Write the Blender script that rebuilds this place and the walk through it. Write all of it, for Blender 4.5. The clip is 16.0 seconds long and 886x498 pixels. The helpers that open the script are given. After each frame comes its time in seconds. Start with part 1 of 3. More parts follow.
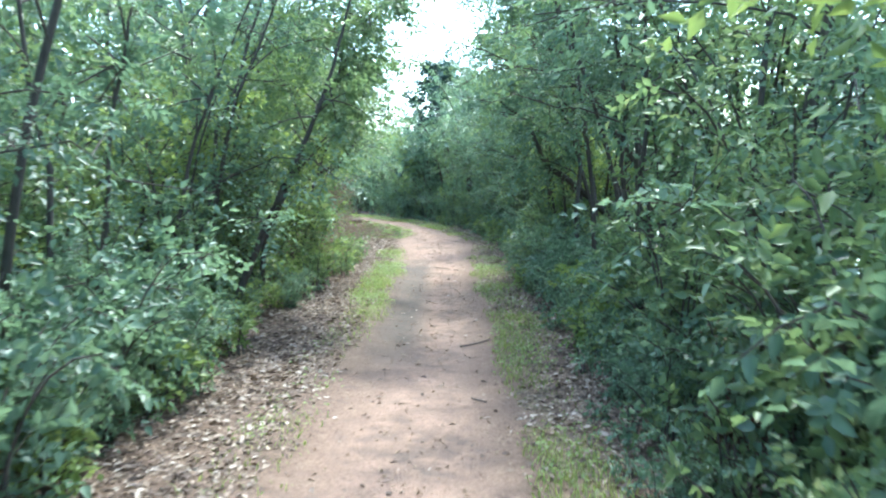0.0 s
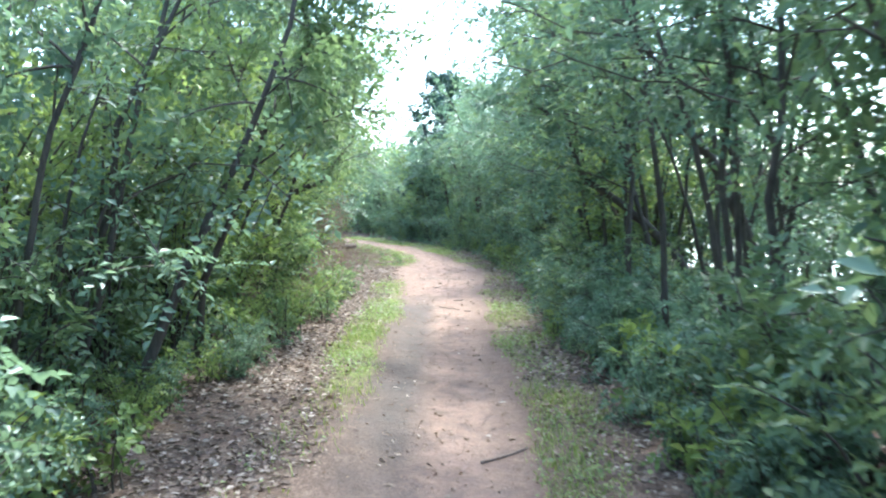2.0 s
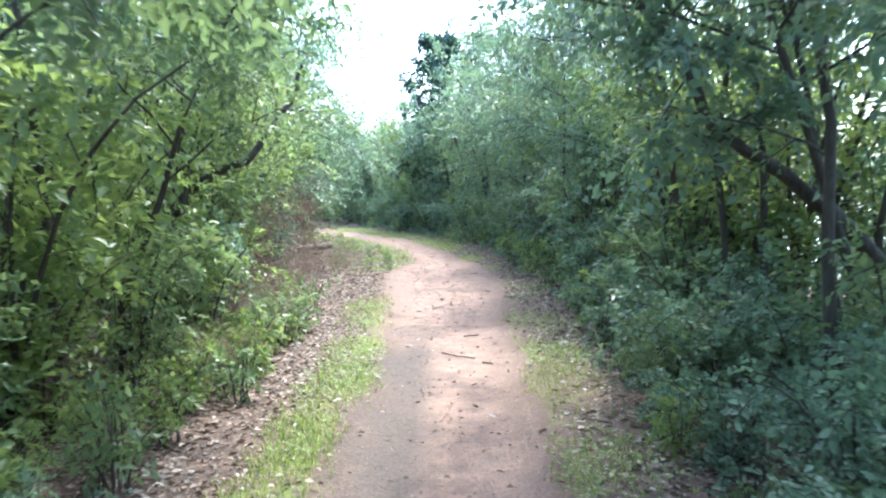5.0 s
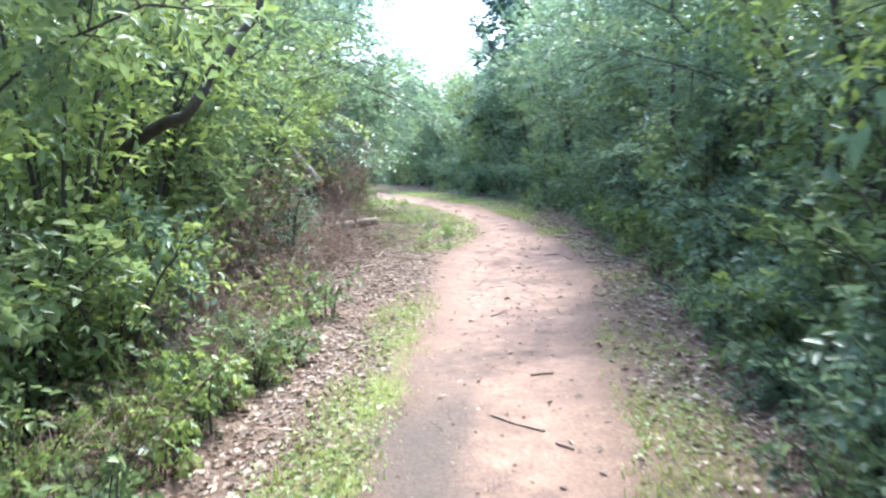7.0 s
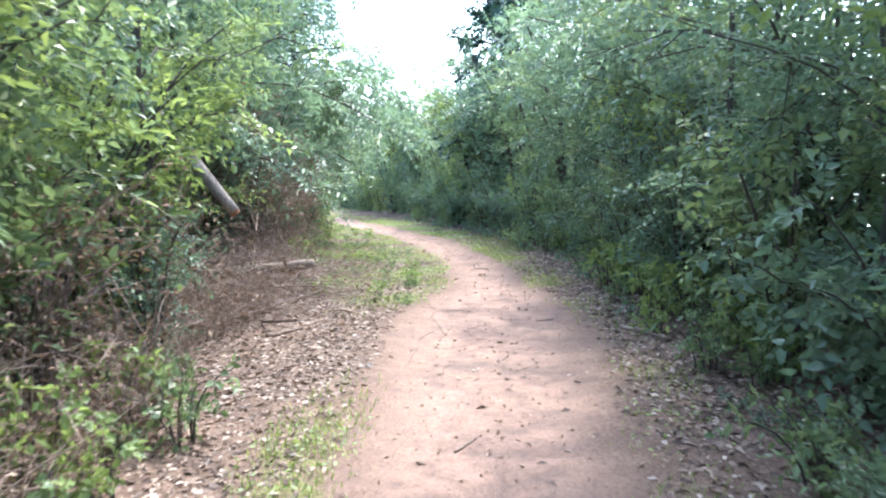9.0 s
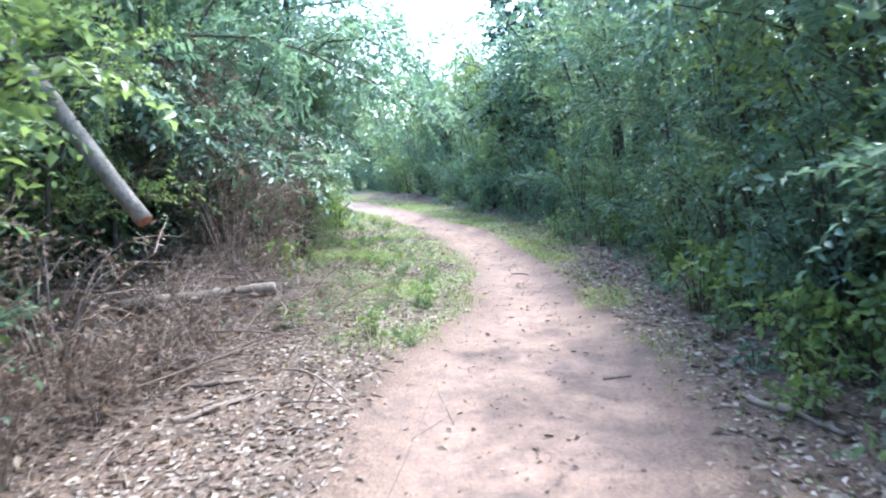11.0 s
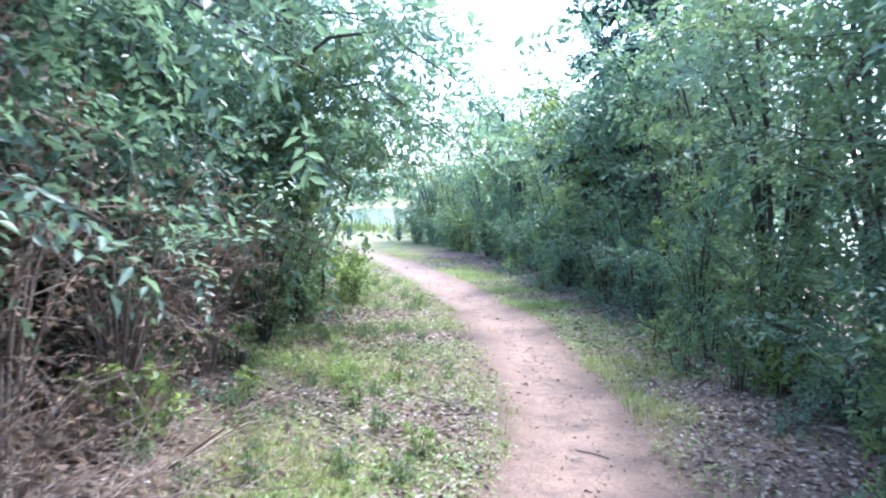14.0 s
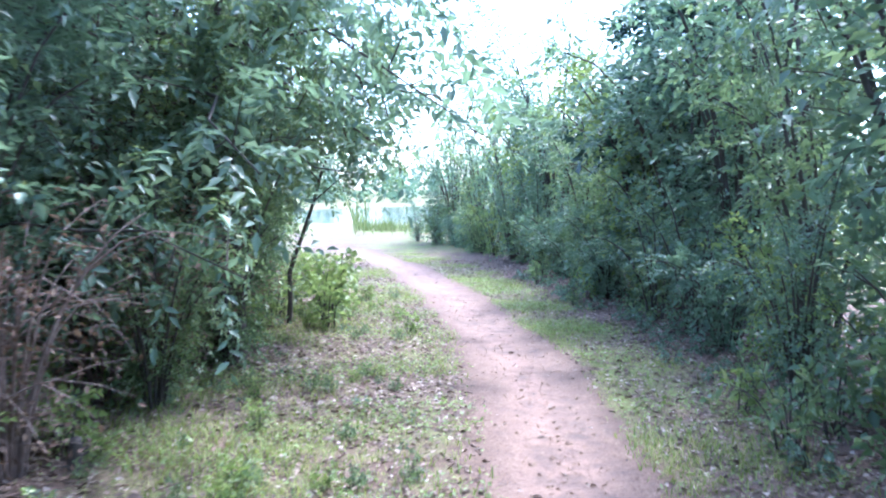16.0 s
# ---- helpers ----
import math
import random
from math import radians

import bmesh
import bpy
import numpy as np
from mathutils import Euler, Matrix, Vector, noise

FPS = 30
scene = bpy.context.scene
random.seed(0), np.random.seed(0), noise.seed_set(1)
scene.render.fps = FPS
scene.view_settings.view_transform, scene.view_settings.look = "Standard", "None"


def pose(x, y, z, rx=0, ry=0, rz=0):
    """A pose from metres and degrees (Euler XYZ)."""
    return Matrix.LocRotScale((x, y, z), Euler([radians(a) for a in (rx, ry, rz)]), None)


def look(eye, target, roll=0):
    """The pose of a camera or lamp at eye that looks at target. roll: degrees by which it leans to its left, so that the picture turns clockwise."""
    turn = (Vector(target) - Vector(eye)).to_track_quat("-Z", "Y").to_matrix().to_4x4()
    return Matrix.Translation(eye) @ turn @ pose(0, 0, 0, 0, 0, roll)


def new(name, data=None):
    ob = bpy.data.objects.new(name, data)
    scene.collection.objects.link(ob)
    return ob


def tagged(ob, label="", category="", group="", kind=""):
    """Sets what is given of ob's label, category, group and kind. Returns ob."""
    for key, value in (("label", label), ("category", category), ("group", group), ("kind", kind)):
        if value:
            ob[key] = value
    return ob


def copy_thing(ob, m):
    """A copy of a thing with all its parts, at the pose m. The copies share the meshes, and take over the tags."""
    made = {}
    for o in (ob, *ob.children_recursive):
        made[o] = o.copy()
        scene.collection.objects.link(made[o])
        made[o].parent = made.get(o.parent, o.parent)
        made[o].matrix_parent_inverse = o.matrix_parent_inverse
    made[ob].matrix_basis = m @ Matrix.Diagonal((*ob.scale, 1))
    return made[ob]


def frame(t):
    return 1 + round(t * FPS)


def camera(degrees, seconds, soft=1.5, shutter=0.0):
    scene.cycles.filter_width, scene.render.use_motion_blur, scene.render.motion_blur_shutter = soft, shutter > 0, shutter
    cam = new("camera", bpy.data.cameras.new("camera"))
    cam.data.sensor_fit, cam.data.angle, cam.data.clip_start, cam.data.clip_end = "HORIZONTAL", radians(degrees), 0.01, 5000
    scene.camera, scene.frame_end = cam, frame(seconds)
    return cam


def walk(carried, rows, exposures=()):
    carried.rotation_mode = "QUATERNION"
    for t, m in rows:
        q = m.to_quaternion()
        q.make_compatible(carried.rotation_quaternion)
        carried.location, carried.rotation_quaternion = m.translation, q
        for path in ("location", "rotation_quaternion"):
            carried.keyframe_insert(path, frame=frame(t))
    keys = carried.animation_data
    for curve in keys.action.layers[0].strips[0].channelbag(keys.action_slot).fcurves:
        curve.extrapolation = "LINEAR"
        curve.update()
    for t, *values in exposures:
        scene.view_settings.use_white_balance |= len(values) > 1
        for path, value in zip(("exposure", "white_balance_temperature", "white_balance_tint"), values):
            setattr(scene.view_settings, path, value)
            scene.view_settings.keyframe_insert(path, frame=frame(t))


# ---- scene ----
from functools import lru_cache

# camera and walk
EXPO = 2.95
cam = camera(60.0, 16.0, soft=2.0, shutter=0.5)
WALK = [
    (0.0, pose(0.0, 0.0, 1.5, 85.1, 0.0, 0.0)),
    (0.5, pose(-0.021, 0.713, 1.526, 85.90, -0.20, -1.30)),
    (1.0, pose(-0.041, 1.368, 1.537, 87.40, 1.20, -1.90)),
    (1.5, pose(-0.010, 2.035, 1.516, 87.80, 1.30, -1.10)),
    (2.0, pose(-0.031, 2.666, 1.493, 86.60, 0.10, 0.40)),
    (2.5, pose(-0.005, 3.389, 1.518, 87.10, -1.40, 3.30)),
    (3.0, pose(-0.051, 4.105, 1.519, 89.00, -1.70, 1.30)),
    (3.5, pose(-0.067, 4.850, 1.501, 89.10, -1.00, 0.00)),
    (6.0, pose(0.021, 8.299, 1.506, 82.10, 3.50, 1.50)),
    (6.5, pose(0.137, 9.014, 1.506, 81.60, 3.70, 2.50)),
    (7.0, pose(0.150, 9.671, 1.497, 82.50, 3.80, 6.70)),
    (7.5, pose(0.195, 10.376, 1.472, 83.00, 3.20, 9.80)),
    (8.0, pose(0.164, 11.088, 1.472, 82.80, 1.40, 7.30)),
    (8.5, pose(0.158, 11.781, 1.469, 84.00, 1.00, 6.30)),
    (9.0, pose(0.054, 12.440, 1.466, 84.30, 1.70, 5.40)),
    (11.5, pose(-0.016, 15.889, 1.488, 82.50, 3.80, 9.80)),
    (12.0, pose(0.033, 16.614, 1.496, 83.10, 3.90, 11.10)),
    (12.5, pose(0.042, 17.311, 1.512, 83.70, 3.50, 11.60)),
    (13.0, pose(0.014, 18.061, 1.527, 84.50, 1.70, 12.30)),
    (13.5, pose(-0.131, 18.699, 1.539, 85.90, 0.50, 14.30)),
    (14.0, pose(-0.218, 19.379, 1.531, 86.50, -0.50, 14.80)),
    (14.5, pose(-0.335, 20.009, 1.500, 84.90, 0.10, 14.30)),
    (15.0, pose(-0.397, 20.694, 1.508, 84.20, 1.40, 15.30)),
    (15.5, pose(-0.494, 21.353, 1.508, 85.40, 1.00, 16.40)),
    (16.0, pose(-0.486, 22.017, 1.500, 86.30, 0.30, 17.40)),
]
walk(cam, WALK, [(0.0, EXPO - 0.12, 5300, -7), (2.5, EXPO + 0.1, 5400, 0), (3.5, EXPO + 0.1, 5400, 1), (7.0, EXPO + 0.15, 5500, 5), (9.0, EXPO + 0.1, 5600, 7), (11.5, EXPO + 0.15, 5000, 2), (12.5, EXPO + 0.15, 5000, 5), (14.5, EXPO + 0.05, 5050, 9), (16.0, EXPO + 0.12, 4850, 14)])


# world, sky and sun
SUN_AZ, SUN_EL = 22.0, 61.0      # degrees, azimuth from +y towards +x
world = bpy.data.worlds.new("sky")
scene.world = world
world.use_nodes = True
wn = world.node_tree.nodes
sky = wn.new("ShaderNodeTexSky")
sky.sky_type = "NISHITA"
sky.sun_disc = False
sky.sun_elevation, sky.sun_rotation = radians(SUN_EL), radians(SUN_AZ)
sky.air_density, sky.dust_density = 1.0, 3.0
wn["Background"].inputs["Strength"].default_value = 0.15
world.node_tree.links.new(sky.outputs[0], wn["Background"].inputs["Color"])
sun_way = Vector((math.sin(radians(SUN_AZ)) * math.cos(radians(SUN_EL)), math.cos(radians(SUN_AZ)) * math.cos(radians(SUN_EL)), math.sin(radians(SUN_EL))))
sun = new("sun", bpy.data.lights.new("sun", "SUN"))
sun.data.energy, sun.data.angle, sun.data.color = 1.15, radians(2.5), (1.0, 0.91, 0.78)
sun.matrix_world = look(sun_way * 60, (0, 0, 0))

rng = np.random.default_rng(7)
UP = np.array([0.0, 0.0, 1.0])


# ------------------------------------------------------------------ plan
CURVE_Y = [-30, 3.5, 7.5, 18, 20, 22, 24, 26, 28, 30, 33, 37.5, 41, 45, 50, 60]
CURVE_X = [-0.25, -0.24, -0.11, -0.15, -0.27, -0.28, -0.5, -0.95, -1.6, -2.35, -3.7, -6.1, -8.4, -11.6, -16.5, -27]


def centre(y):
    """The trail's middle, smoothed."""
    y = np.asarray(y, float)
    return sum(np.interp(y + d, CURVE_Y, CURVE_X) for d in (-1.2, -0.4, 0.4, 1.2)) / 4


def half(y):
    return np.interp(y, [0, 8, 14, 17, 19.3, 20.6, 22, 24, 30, 40], [0.52, 0.55, 0.58, 0.7, 0.82, 0.78, 0.44, 0.37, 0.36, 0.38])


def offset(x, y):
    """Distance from the trail's middle, positive to its right, square to it."""
    slope = (centre(np.asarray(y) + 0.5) - centre(np.asarray(y) - 0.5))
    return (x - centre(y)) / np.sqrt(1 + slope * slope)


def ramp(v, a, b):
    t = np.clip((np.asarray(v, float) - a) / (b - a), 0, 1)
    return t * t * (3 - 2 * t)


@lru_cache(maxsize=None)
def waves(seed, n, lo, hi):
    r = np.random.default_rng(seed)
    return r.uniform(lo, hi, n), r.uniform(0, 6.28, n), r.uniform(0, 6.28, n)


def rolling(x, y, seed, lo, hi, n=9):
    f, a, p = waves(seed, n, lo, hi)
    return sum(np.sin(f[i] * (x * np.cos(a[i]) + y * np.sin(a[i])) + p[i]) for i in range(n)) / n


def lake(x, y):
    """1 in the lake, 0 on land."""
    wob = 2.0 * rolling(x, y, 5, 0.1, 0.4)
    right = ramp(x + 0.5 * wob, 5.4, 7.4) * ramp(y, -90, -60)
    ahead = ramp(y + 0.25 * x + 3 * wob, 62, 67) * ramp(x, -95, -75)
    r = np.hypot(x, y)
    return np.maximum(right, ahead) * (1 - ramp(r, 330, 380))


def height(x, y):
    x, y = np.asarray(x, float), np.asarray(y, float)
    o = offset(x, y)
    edge = np.abs(o) - half(y)
    z = 0.018 * rolling(x, y, 2, 1.5, 5) + 0.010 * rolling(x, y, 3, 6, 16)
    z = z * np.where(edge < 0, 0.55, 1.0) - 0.03 * (1 - ramp(edge, -0.25, 0.15))
    z = z + 0.10 * ramp(np.abs(o), 1.2, 3.2) + 0.07 * rolling(x, y, 4, 0.4, 1.2) * ramp(np.abs(o), 1.5, 4)
    r = np.hypot(x, y)
    z = z - 1.7 * lake(x, y) + (7 + 5 * rolling(x, y, 6, 0.004, 0.02)) * ramp(r, 345, 520)
    return z


def green(x, y):
    """How grassy the ground is, 0 to 1."""
    o = offset(x, y) + 0.16 * rolling(x, y, 11, 1.0, 4.5)
    e = np.abs(o) - half(y)
    left = ramp(-o, half(y) - 0.08, half(y) + 0.12) * (1 - ramp(-o, half(y) + 0.35, half(y) + 0.62))
    left = left * (1 - ramp(y, 15.5, 18)) * (0.22 + 0.78 * ramp(y, 7.0, 9.5))
    meadow = ramp(-o, half(y) + 0.0, half(y) + 0.3) * ramp(y - 0.4 * o, 20.4, 21.6) * (0.85 - 0.1 * ramp(y, 23.5, 25)) * (1 - ramp(-o, np.interp(y, [20, 23, 27, 33], [1.2, 2.0, 3.0, 2.6]), np.interp(y, [20, 23, 27, 33], [1.7, 2.5, 3.6, 4.0])))
    right = 0.7 * ramp(o, half(y), half(y) + 0.15) * (1 - ramp(o, half(y) + 0.4, half(y) + 0.8)) * np.where((y > 16) & (y < 22), 0.25, 1)
    right = np.maximum(right, ramp(y, 24, 28) * ramp(o, half(y), half(y) + 0.2) * (1 - ramp(o, half(y) + 0.9, half(y) + 1.4)))
    far = np.maximum(ramp(y, 38, 44) * ramp(e, 0.0, 0.3), 0.95 * ramp(np.abs(o), 4.5, 7))
    return np.clip(np.maximum.reduce([left, meadow, right, far]), 0, 1)


# ------------------------------------------------------------------ materials
def material(name):
    m = bpy.data.materials.new(name)
    m.use_nodes = True
    return m, m.node_tree.nodes, m.node_tree.links, m.node_tree.nodes["Principled BSDF"]


def ramp_node(nodes, stops):
    r = nodes.new("ShaderNodeValToRGB")
    while len(r.color_ramp.elements) < len(stops):
        r.color_ramp.elements.new(0.5)
    for el, (p, c) in zip(r.color_ramp.elements, stops):
        el.position, el.color = p, (*c, 1)
    return r


def noise_node(nodes, links, scale, detail=4, vec=None, rough=0.6):
    n = nodes.new("ShaderNodeTexNoise")
    n.inputs["Scale"].default_value, n.inputs["Detail"].default_value = scale, detail
    n.inputs["Roughness"].default_value = rough
    if vec:
        links.new(vec, n.inputs["Vector"])
    return n


def mix_node(nodes, links, fac, a, b, kind="MIX"):
    m = nodes.new("ShaderNodeMix")
    m.data_type, m.blend_type = "RGBA", kind
    for sock, v in ((m.inputs[0], fac), (m.inputs[6], a), (m.inputs[7], b)):
        if isinstance(v, bpy.types.NodeSocket):
            links.new(v, sock)
        elif isinstance(v, tuple):
            sock.default_value = (*v, 1)
        else:
            sock.default_value = v
    return m.outputs[2]


def math_node(nodes, links, op, a, b=0.0, clamp=False):
    m = nodes.new("ShaderNodeMath")
    m.operation, m.use_clamp = op, clamp
    for sock, v in ((m.inputs[0], a), (m.inputs[1], b)):
        if isinstance(v, bpy.types.NodeSocket):
            links.new(v, sock)
        else:
            sock.default_value = v
    return m.outputs[0]


def leaf_material(name, stops, through_colour, share=0.42, rough=0.45):
    """Thin leaves: a waxy face over a layer that lets light through."""
    m, n, l, b = material(name)
    geo, info = n.new("ShaderNodeNewGeometry"), n.new("ShaderNodeObjectInfo")
    ramp_ = ramp_node(n, stops)
    mixed = math_node(n, l, "ADD", math_node(n, l, "MULTIPLY", geo.outputs["Random Per Island"], 0.75), math_node(n, l, "MULTIPLY", info.outputs["Random"], 0.25))
    l.new(mixed, ramp_.inputs[0])
    grain = noise_node(n, l, 40.0, 2, n.new("ShaderNodeTexCoord").outputs["Object"])
    col = mix_node(n, l, 0.25, ramp_.outputs[0], grain.outputs["Fac"], "OVERLAY")
    l.new(col, b.inputs["Base Color"])
    b.inputs["Roughness"].default_value = rough
    b.inputs["Specular IOR Level"].default_value = 0.5
    tr = n.new("ShaderNodeBsdfTranslucent")
    l.new(mix_node(n, l, 0.5, col, through_colour), tr.inputs["Color"])
    mx = n.new("ShaderNodeMixShader")
    mx.inputs[0].default_value = share
    l.new(b.outputs[0], mx.inputs[1])
    l.new(tr.outputs[0], mx.inputs[2])
    l.new(mx.outputs[0], n["Material Output"].inputs["Surface"])
    return m


M_LEAF = leaf_material("leaf_green", [(0.0, (0.055, 0.094, 0.045)), (0.45, (0.12, 0.178, 0.082)), (0.85, (0.20, 0.265, 0.125)), (0.985, (0.30, 0.30, 0.12))], (0.29, 0.39, 0.14), 0.45, 0.38)
M_COOL = leaf_material("leaf_cool_green", [(0.0, (0.054, 0.096, 0.063)), (0.45, (0.112, 0.174, 0.118)), (1.0, (0.205, 0.285, 0.19))], (0.26, 0.38, 0.18), 0.45, 0.36)
M_LIGHT = leaf_material("leaf_light_green", [(0.0, (0.085, 0.14, 0.045)), (0.5, (0.15, 0.22, 0.07)), (1.0, (0.26, 0.315, 0.10))], (0.38, 0.47, 0.12), 0.48, 0.4)
M_DARK = leaf_material("leaf_dark_green", [(0.0, (0.018, 0.045, 0.03)), (1.0, (0.035, 0.075, 0.045))], (0.05, 0.12, 0.06), 0.22)
M_DRY = leaf_material("leaf_dry", [(0.0, (0.10, 0.06, 0.04)), (0.6, (0.20, 0.13, 0.09)), (1.0, (0.32, 0.25, 0.18))], (0.30, 0.20, 0.11), 0.2, 0.8)
M_LITTER = leaf_material("leaf_litter", [(0.0, (0.06, 0.04, 0.03)), (0.4, (0.11, 0.07, 0.052)), (0.7, (0.27, 0.20, 0.155)), (1.0, (0.60, 0.54, 0.48))], (0.3, 0.2, 0.1), 0.1, 0.7)
M_GRASS = leaf_material("grass_blade", [(0.0, (0.09, 0.15, 0.03)), (0.5, (0.15, 0.21, 0.05)), (0.75, (0.24, 0.27, 0.08)), (1.0, (0.44, 0.37, 0.20))], (0.36, 0.42, 0.08), 0.4, 0.6)
M_REED = leaf_material("reed", [(0.0, (0.12, 0.17, 0.05)), (1.0, (0.25, 0.27, 0.10))], (0.3, 0.35, 0.1), 0.3, 0.6)


def bark_material(name, a, b_, scale=14.0):
    m, n, l, b = material(name)
    tc, mp = n.new("ShaderNodeTexCoord"), n.new("ShaderNodeMapping")
    mp.inputs["Scale"].default_value = (1, 1, 0.22)
    l.new(tc.outputs["Object"], mp.inputs["Vector"])
    fine = noise_node(n, l, scale * 3, 6, mp.outputs[0], 0.7)
    big = noise_node(n, l, scale * 0.25, 3, tc.outputs["Object"])
    f = math_node(n, l, "ADD", math_node(n, l, "MULTIPLY", fine.outputs["Fac"], 0.6), math_node(n, l, "MULTIPLY", big.outputs["Fac"], 0.4))
    r = ramp_node(n, [(0.35, a), (0.65, b_)])
    l.new(f, r.inputs[0])
    l.new(r.outputs[0], b.inputs["Base Color"])
    b.inputs["Roughness"].default_value = 0.9
    bump = n.new("ShaderNodeBump")
    bump.inputs["Strength"].default_value, bump.inputs["Distance"].default_value = 0.6, 0.01
    l.new(fine.outputs["Fac"], bump.inputs["Height"])
    l.new(bump.outputs[0], b.inputs["Normal"])
    return m


M_BARK = bark_material("bark_dark", (0.035, 0.028, 0.022), (0.10, 0.085, 0.07))
M_PALE = bark_material("bark_pale", (0.13, 0.10, 0.08), (0.36, 0.31, 0.26))
M_LOG = bark_material("bark_log", (0.075, 0.055, 0.042), (0.25, 0.195, 0.15), 10)
M_TWIG = bark_material("twig_dry", (0.12, 0.08, 0.062), (0.32, 0.25, 0.205))
M_CUT = bark_material("wood_cut", (0.30, 0.10, 0.05), (0.48, 0.22, 0.12), 30)


def ground_material():
    m, n, l, b = material("trail_ground")
    tc = n.new("ShaderNodeTexCoord").outputs["Object"]
    edge, grn, along = (n.new("ShaderNodeAttribute") for _ in range(3))
    edge.attribute_name, grn.attribute_name, along.attribute_name = "edge", "green", "track"
    big = noise_node(n, l, 1.3, 5, tc)
    mid = noise_node(n, l, 6.0, 6, tc, 0.65)
    fine = noise_node(n, l, 45.0, 6, tc, 0.7)
    # bare earth
    dirt = ramp_node(n, [(0.34, (0.128, 0.096, 0.080)), (0.48, (0.222, 0.150, 0.117)), (0.62, (0.315, 0.212, 0.163))])
    f = math_node(n, l, "ADD", math_node(n, l, "MULTIPLY", mid.outputs["Fac"], 0.55), math_node(n, l, "MULTIPLY", big.outputs["Fac"], 0.45))
    l.new(f, dirt.inputs[0])
    grit = ramp_node(n, [(0.36, (0.62, 0.60, 0.60)), (0.5, (1, 1, 1)), (0.68, (1.12, 1.1, 1.08))])
    l.new(fine.outputs["Fac"], grit.inputs[0])
    dirt_c = mix_node(n, l, 0.7, dirt.outputs[0], grit.outputs[0], "MULTIPLY")
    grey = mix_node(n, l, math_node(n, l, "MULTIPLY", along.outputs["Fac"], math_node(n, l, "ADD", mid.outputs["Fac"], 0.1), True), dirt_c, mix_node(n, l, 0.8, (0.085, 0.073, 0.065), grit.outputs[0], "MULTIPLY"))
    # litter soil
    soil = ramp_node(n, [(0.36, (0.05, 0.035, 0.027)), (0.5, (0.125, 0.084, 0.062)), (0.64, (0.25, 0.18, 0.14))])
    l.new(math_node(n, l, "ADD", math_node(n, l, "MULTIPLY", fine.outputs["Fac"], 0.6), math_node(n, l, "MULTIPLY", mid.outputs["Fac"], 0.4)), soil.inputs[0])
    # turf
    turf = ramp_node(n, [(0.34, (0.075, 0.105, 0.025)), (0.52, (0.15, 0.18, 0.05)), (0.68, (0.27, 0.24, 0.10))])
    l.new(fine.outputs["Fac"], turf.inputs[0])
    wob = math_node(n, l, "MULTIPLY", math_node(n, l, "SUBTRACT", mid.outputs["Fac"], 0.5), 0.9)
    wide_wob = math_node(n, l, "MULTIPLY", math_node(n, l, "SUBTRACT", big.outputs["Fac"], 0.5), 0.8)
    e = math_node(n, l, "ADD", math_node(n, l, "ADD", edge.outputs["Fac"], wob), wide_wob)
    er = n.new("ShaderNodeMapRange")
    er.inputs["From Min"].default_value, er.inputs["From Max"].default_value = -0.24, 0.24
    l.new(e, er.inputs["Value"])
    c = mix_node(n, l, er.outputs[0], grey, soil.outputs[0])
    g = math_node(n, l, "MULTIPLY", grn.outputs["Fac"], math_node(n, l, "MULTIPLY", math_node(n, l, "MULTIPLY", mid.outputs["Fac"], big.outputs["Fac"]), 3.2), True)
    gr = n.new("ShaderNodeMapRange")
    gr.inputs["From Min"].default_value, gr.inputs["From Max"].default_value = 0.5, 1.05
    l.new(g, gr.inputs["Value"])
    c = mix_node(n, l, gr.outputs[0], c, turf.outputs[0])
    l.new(c, b.inputs["Base Color"])
    b.inputs["Roughness"].default_value = 0.95
    b.inputs["Specular IOR Level"].default_value = 0.2
    bump = n.new("ShaderNodeBump")
    bump.inputs["Strength"].default_value, bump.inputs["Distance"].default_value = 0.7, 0.02
    l.new(math_node(n, l, "ADD", fine.outputs["Fac"], math_node(n, l, "MULTIPLY", mid.outputs["Fac"], 1.5)), bump.inputs["Height"])
    l.new(bump.outputs[0], b.inputs["Normal"])
    return m


M_GROUND = ground_material()


def water_material():
    m, n, l, b = material("lake_water")
    b.inputs["Base Color"].default_value = (0.05, 0.07, 0.07, 1)
    b.inputs["Roughness"].default_value = 0.08
    b.inputs["IOR"].default_value = 1.33
    w = noise_node(n, l, 1.6, 4, n.new("ShaderNodeTexCoord").outputs["Object"])
    bump = n.new("ShaderNodeBump")
    bump.inputs["Strength"].default_value, bump.inputs["Distance"].default_value = 0.25, 0.05
    l.new(w.outputs["Fac"], bump.inputs["Height"])
    l.new(bump.outputs[0], b.inputs["Normal"])
    return m


M_WATER = water_material()


# ------------------------------------------------------------------ mesh tools
def mesh_from(name, verts, polys, mat, smooth=False):
    """polys: list of integer arrays, each (n, 3) or (n, 4)."""
    me = bpy.data.meshes.new(name)
    verts = np.asarray(verts, np.float32)
    polys = [np.asarray(p) for p in polys if len(p)]
    loops = np.concatenate([p.ravel() for p in polys]).astype(np.int32)
    sizes = np.concatenate([np.full(len(p), p.shape[1]) for p in polys]).astype(np.int32)
    starts = np.concatenate([[0], np.cumsum(sizes)[:-1]]).astype(np.int32)
    me.vertices.add(len(verts))
    me.vertices.foreach_set("co", verts.ravel())
    me.loops.add(len(loops))
    me.loops.foreach_set("vertex_index", loops)
    me.polygons.add(len(sizes))
    me.polygons.foreach_set("loop_start", starts)
    me.update(calc_edges=True)
    me.validate()
    if smooth:
        me.shade_smooth()
    me.materials.append(mat)
    return me


